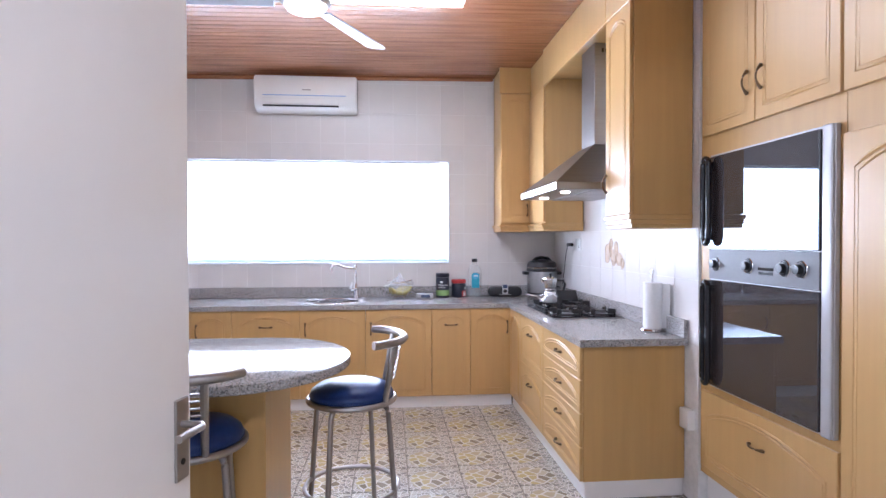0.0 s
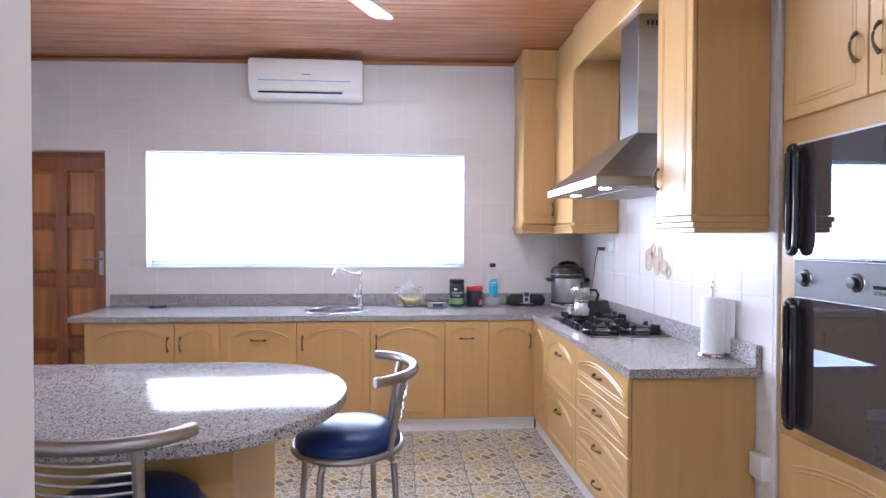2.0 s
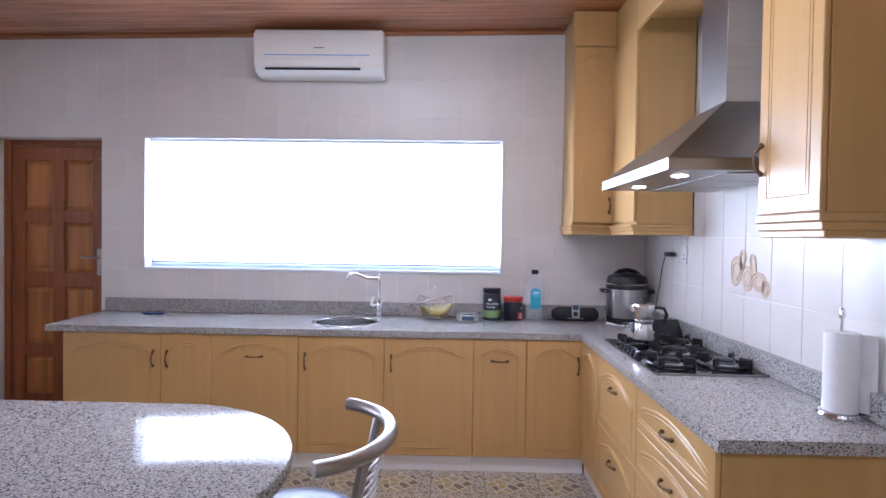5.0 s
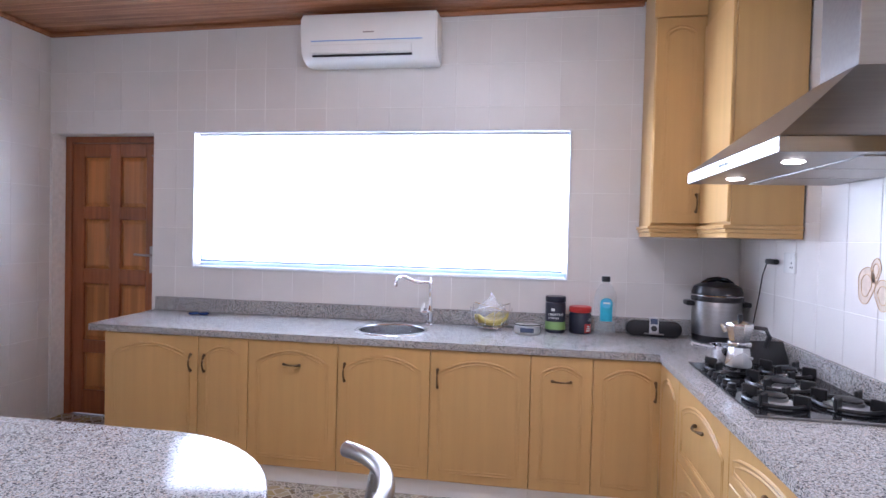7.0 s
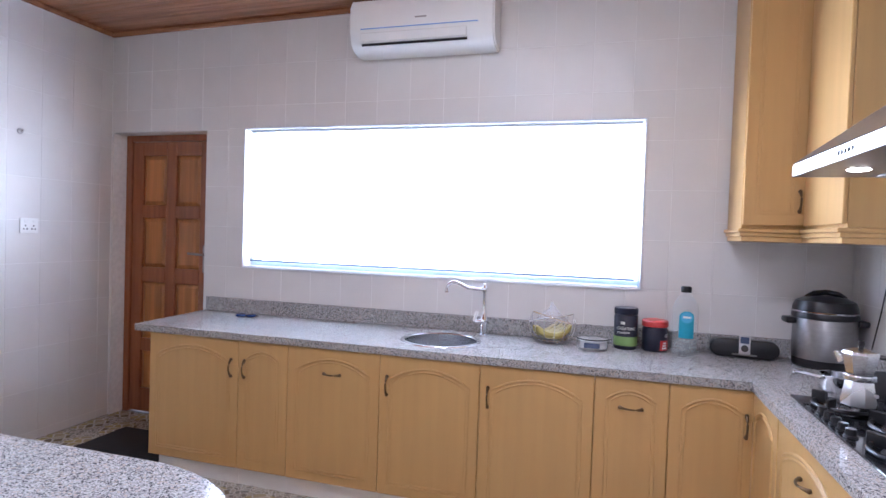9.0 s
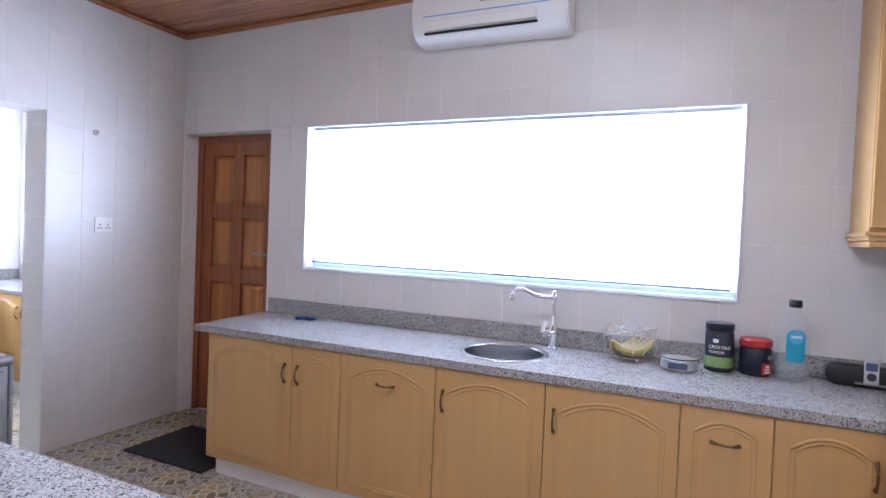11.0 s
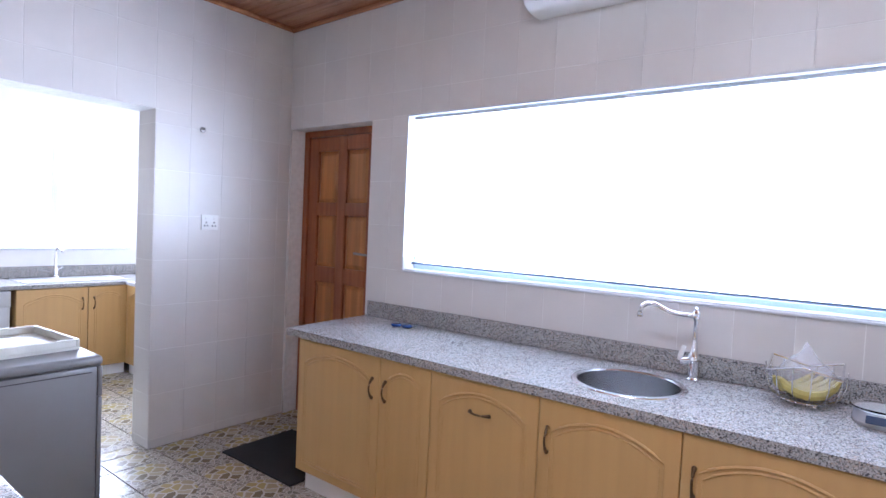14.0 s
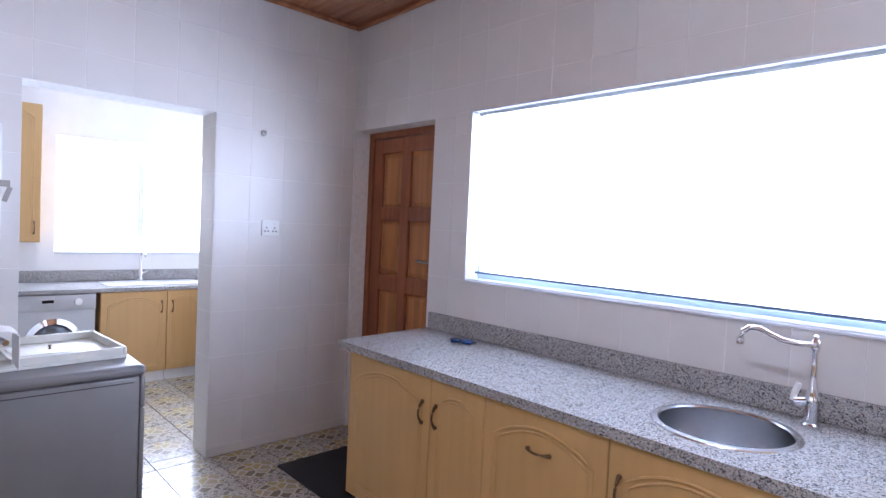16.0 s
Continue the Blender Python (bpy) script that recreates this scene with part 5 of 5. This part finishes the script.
# ---- scullery ----
SF, SWX = -5.33, -5.95
swt = solid("worktop_scullery", B(SWX + 0.001, SF + 0.03, 2.4, 5.92, 0.84, 0.875, 0.003), GRANITE, "grey granite scullery worktop", "worktop")
solid("upstand", B(SWX + 0.001, SWX + 0.024, 2.4, 5.92, 0.876, 0.977, 0.002), GRANITE, "low granite upstand under the scullery window", "upstand")
for y0, y1, side in ((4.50, 5.035, "r"), (5.037, 5.368, "l"), (3.27, 3.83, "r")):
    c = thing("scullery_cabinet", "beech scullery base cabinet with arched door", "cabinet", (SF, y0, 0), 90, group="scullery base cabinets")
    w = y1 - y0
    part("body", B(0.001, w - 0.001, 0.001, 0.60, 0.10, 0.838), BEECH_SIDE, c, smooth=False)
    door_front(c, 0, 0.10, w, 0.735, ((w - 0.045) if side == "r" else 0.045, 0.59, True))
    part("plinth", B(0.001, w - 0.001, 0.02, 0.06, 0, 0.099), PLASTER, c, "white plinth", smooth=False)
wm = thing("washing_machine", "silver front-loading washing machine under the scullery worktop", "washing machine", (SF, 3.87, 0), 90)
part("cabinet", B(0.0, 0.6, 0.01, 0.58, 0.02, 0.83, 0.006, 2), SILVER, wm)
part("control_panel", B(0.0, 0.6, -0.008, 0.009, 0.70, 0.83, 0.004, 2), SILVER, wm)
part("detergent_drawer", B(0.01, 0.15, -0.012, -0.0085, 0.72, 0.815, 0.003), SILVER, wm)
part("display", B(0.22, 0.30, -0.0095, -0.0085, 0.765, 0.79), BLACKGLOSS, wm, smooth=False)
part("dial", L([(0.03, 0), (0.028, 0.022), (0, 0.024)], 24, m=pose(0.47, -0.0085, 0.77, 90, 0, 0)), PLASTIC, wm)
part("door_ring", L([(0.20, 0), (0.198, 0.025), (0.155, 0.04), (0.148, 0.02)], 40, m=pose(0.3, 0.009, 0.44, 90, 0, 0)), CHROME, wm, "chrome porthole ring")
part("door_glass", L([(0.148, 0.018), (0.12, 0.04), (0.06, 0.05), (0, 0.052)], 40, m=pose(0.3, 0.009, 0.44, 90, 0, 0)), OVENGLASS, wm, "dark porthole glass")
ds = thing("double_sink", "stainless steel double sink in the scullery worktop", "sink", (-5.62, 5.0, 0.876))
part("rim", B(-0.2, 0.2, -0.42, 0.42, 0.0, 0.006, 0.002), STEEL, ds)
for sy in (-0.2, 0.2):
    part("bowl", L([(0.165, 0.0065), (0.155, 0.009), (0.15, 0.0075), (0, 0.007)], 32, (0, sy, 0)), STEEL, ds)
st = thing("scullery_tap", "tall chrome mixer tap at the scullery sink", "tap", (-5.84, 4.95, 0.876))
part("body", L([(0.03, 0), (0.028, 0.01), (0.018, 0.02), (0.018, 0.09), (0.012, 0.1), (0.011, 0.26), (0, 0.262)], 20), CHROME, st)
part("spout", T([(0, 0, 0.25), (0.03, 0, 0.285), (0.10, 0.0, 0.295), (0.15, 0, 0.27), (0.155, 0, 0.24)], 0.010, 10), CHROME, st)
part("lever", T([(0, 0.02, 0.07), (0.01, 0.06, 0.095)], 0.008, 8), CHROME, st)
su = thing("scullery_wall_cabinet", "beech scullery wall cabinet beside the window", "cabinet", (-5.63, 3.33, 0), 90)
part("body", B(0, 0.78, 0.001, 0.315, 1.245, 2.40, 0.002), BEECH_SIDE, su)
door_front(su, 0.39, 1.25, 0.39, 1.145, (0.345, 0.12, True))
door_front(su, 0.0, 1.25, 0.388, 1.145, (0.045, 0.12, True))

solid("end_plinth", B(1.082, 1.61, 3.206, 3.226, 0, 0.099), PLASTER, "white plinth at the end of the drawer unit", "plinth", smooth=False)

solid("worktop_scullery", B(SF + 0.032, -4.35, 5.34, 5.92, 0.84, 0.875, 0.003), GRANITE, "granite scullery worktop returning along the side wall", "worktop")
sr = thing("scullery_cabinet", "beech scullery base cabinet under the side worktop", "cabinet", (-5.29, 5.37, 0), 0, group="scullery base cabinets")
part("body", B(-0.036, 0.92, 0.001, 0.545, 0.10, 0.838), BEECH_SIDE, sr, smooth=False)
door_front(sr, 0.0, 0.10, 0.46, 0.735, (0.415, 0.59, True))
door_front(sr, 0.462, 0.10, 0.458, 0.735, (0.045, 0.59, True))
part("plinth", B(0.001, 0.92, 0.02, 0.06, 0, 0.099), PLASTER, sr, "white plinth", smooth=False)

# ---- tiles, piece by piece ----
tile_meshes = {}


def tile_mesh(name, w, h, t, material, c):
    key = (name, round(w, 4), round(h, 4))
    if key not in tile_meshes:
        bm = bmesh.new()
        c = min(c, w * 0.3, h * 0.3)
        rings = [[bm.verts.new((sx * (w / 2 - o), sy * (h / 2 - o), z)) for sx, sy in ((-1, -1), (1, -1), (1, 1), (-1, 1))] for o, z in ((0, 0), (0, t - c), (c, t))]
        for a, b in zip(rings, rings[1:]):
            for i in range(4):
                bm.faces.new((a[i], a[(i + 1) % 4], b[(i + 1) % 4], b[i]))
        bm.faces.new(rings[2])
        bmesh.ops.recalc_face_normals(bm, faces=bm.faces)
        tile_meshes[key] = mesh_of(name, bm, material, False)
    return tile_meshes[key]


def cut(rect, holes):
    rects = [rect]
    for hx0, hx1, hy0, hy1 in holes:
        nxt = []
        for x0, x1, y0, y1 in rects:
            if hx1 <= x0 or hx0 >= x1 or hy1 <= y0 or hy0 >= y1:
                nxt.append((x0, x1, y0, y1))
                continue
            if y0 < hy0:
                nxt.append((x0, x1, y0, hy0))
            if y1 > hy1:
                nxt.append((x0, x1, hy1, y1))
            b0, b1 = max(y0, hy0), min(y1, hy1)
            if x0 < hx0:
                nxt.append((x0, hx0, b0, b1))
            if x1 > hx1:
                nxt.append((hx1, x1, b0, b1))
        rects = nxt
    return rects


def lay(parent, u0, u1, v0, v1, du, dv, ju, jv, holes, place, joint, t, material, chamfer, rng):
    """Tiles over [u0, u1] x [v0, v1] with joints through ju and jv; place(u, v) gives the pose."""
    u = ju - math.ceil((ju - u0) / du) * du
    while u < u1:
        v = jv - math.ceil((jv - v0) / dv) * dv
        while v < v1:
            full = (max(u, u0), min(u + du, u1), max(v, v0), min(v + dv, v1))
            for x0, x1, y0, y1 in cut(full, holes):
                w, h = x1 - x0 - joint, y1 - y0 - joint
                if w > 0.012 and h > 0.012:
                    ob = new("tile", tile_mesh("tile", w, h, t, material, chamfer))
                    ob.parent = parent
                    tilt = pose(0, 0, rng.uniform(-0.0003, 0.0003), rng.uniform(-0.12, 0.12), rng.uniform(-0.12, 0.12), 0)
                    ob.matrix_basis = place((x0 + x1) / 2, (y0 + y1) / 2) @ tilt
            v += dv
        u += du


rng = random.Random(7)
TU, TV = 0.2315, 0.29
lay(wall_north, NX0, NX1, 0, WT, TU, TV, 0.006, 2.38, [(DOOR_X0, DOOR_X1, -1, DOOR_Z), (WIN_L, WIN_R, WIN_B, WIN_T), (-2.2, NX1, -1, 0.86), (1.02, NX1, 1.62, WT)],
    lambda u, v: pose(u, WY0, v, 90, 0, 0), 0.0026, 0.002, TILE, 0.0009, rng)
lay(wall_west, NY0, NY1, 0, WT, TU, TV, 4.681, 2.38, [(OPEN_Y0, OPEN_Y1, -1, OPEN_Z)],
    lambda u, v: pose(NX0 - 0.002, u, v, 90, 0, 90), 0.0026, 0.002, TILE, 0.0009, rng)
lay(wall_east, 3.07, NY1, 0.86, WT, TU, TV, 4.25, 2.38, [(3.125, 3.46, 1.59, WT), (4.86, NY1, 1.60, WT)],
    lambda u, v: pose(NX1 + 0.002, u, v, 90, 0, -90), 0.0026, 0.002, TILE, 0.0009, rng)
# reveal of the open doorway
lay(wall_west, NX0 - 0.22, NX0, 0, OPEN_Z, 0.23, TV, NX0, 2.38, [], lambda u, v: pose(u, OPEN_Y1 - 0.001, v, 90, 0, 0), 0.0026, 0.002, TILE, 0.0009, rng)
FT = 0.3255
lay(floor, NX0, NX1 + 0.05, NY0, NY1 + 0.12, FT, FT, 0.075, 4.392, [(-2.1, 1.62, 5.12, 6), (1.12, 2, 3.2, 5.2), (-2.15, -0.55, 2.58, 3.165), (1.69, 3, 0, 3.1), (-2.5, 2, NY1, 6)],
    lambda u, v: pose(u, v, -0.006), 0.005, 0.006, FLOORTILE, 0.0015, rng)
lay(floor_2, -5.4, NX0 - 0.001, 2.5, 5.92, FT, FT, 0.075, 4.392, [], lambda u, v: pose(u, v, -0.006), 0.005, 0.006, FLOORTILE, 0.0015, rng)
lay(floor, -0.66, 0.75, -1.6, NY0, FT, FT, 0.075, 4.392, [], lambda u, v: pose(u, v, -0.006), 0.005, 0.006, FLOORTILE, 0.0015, rng)
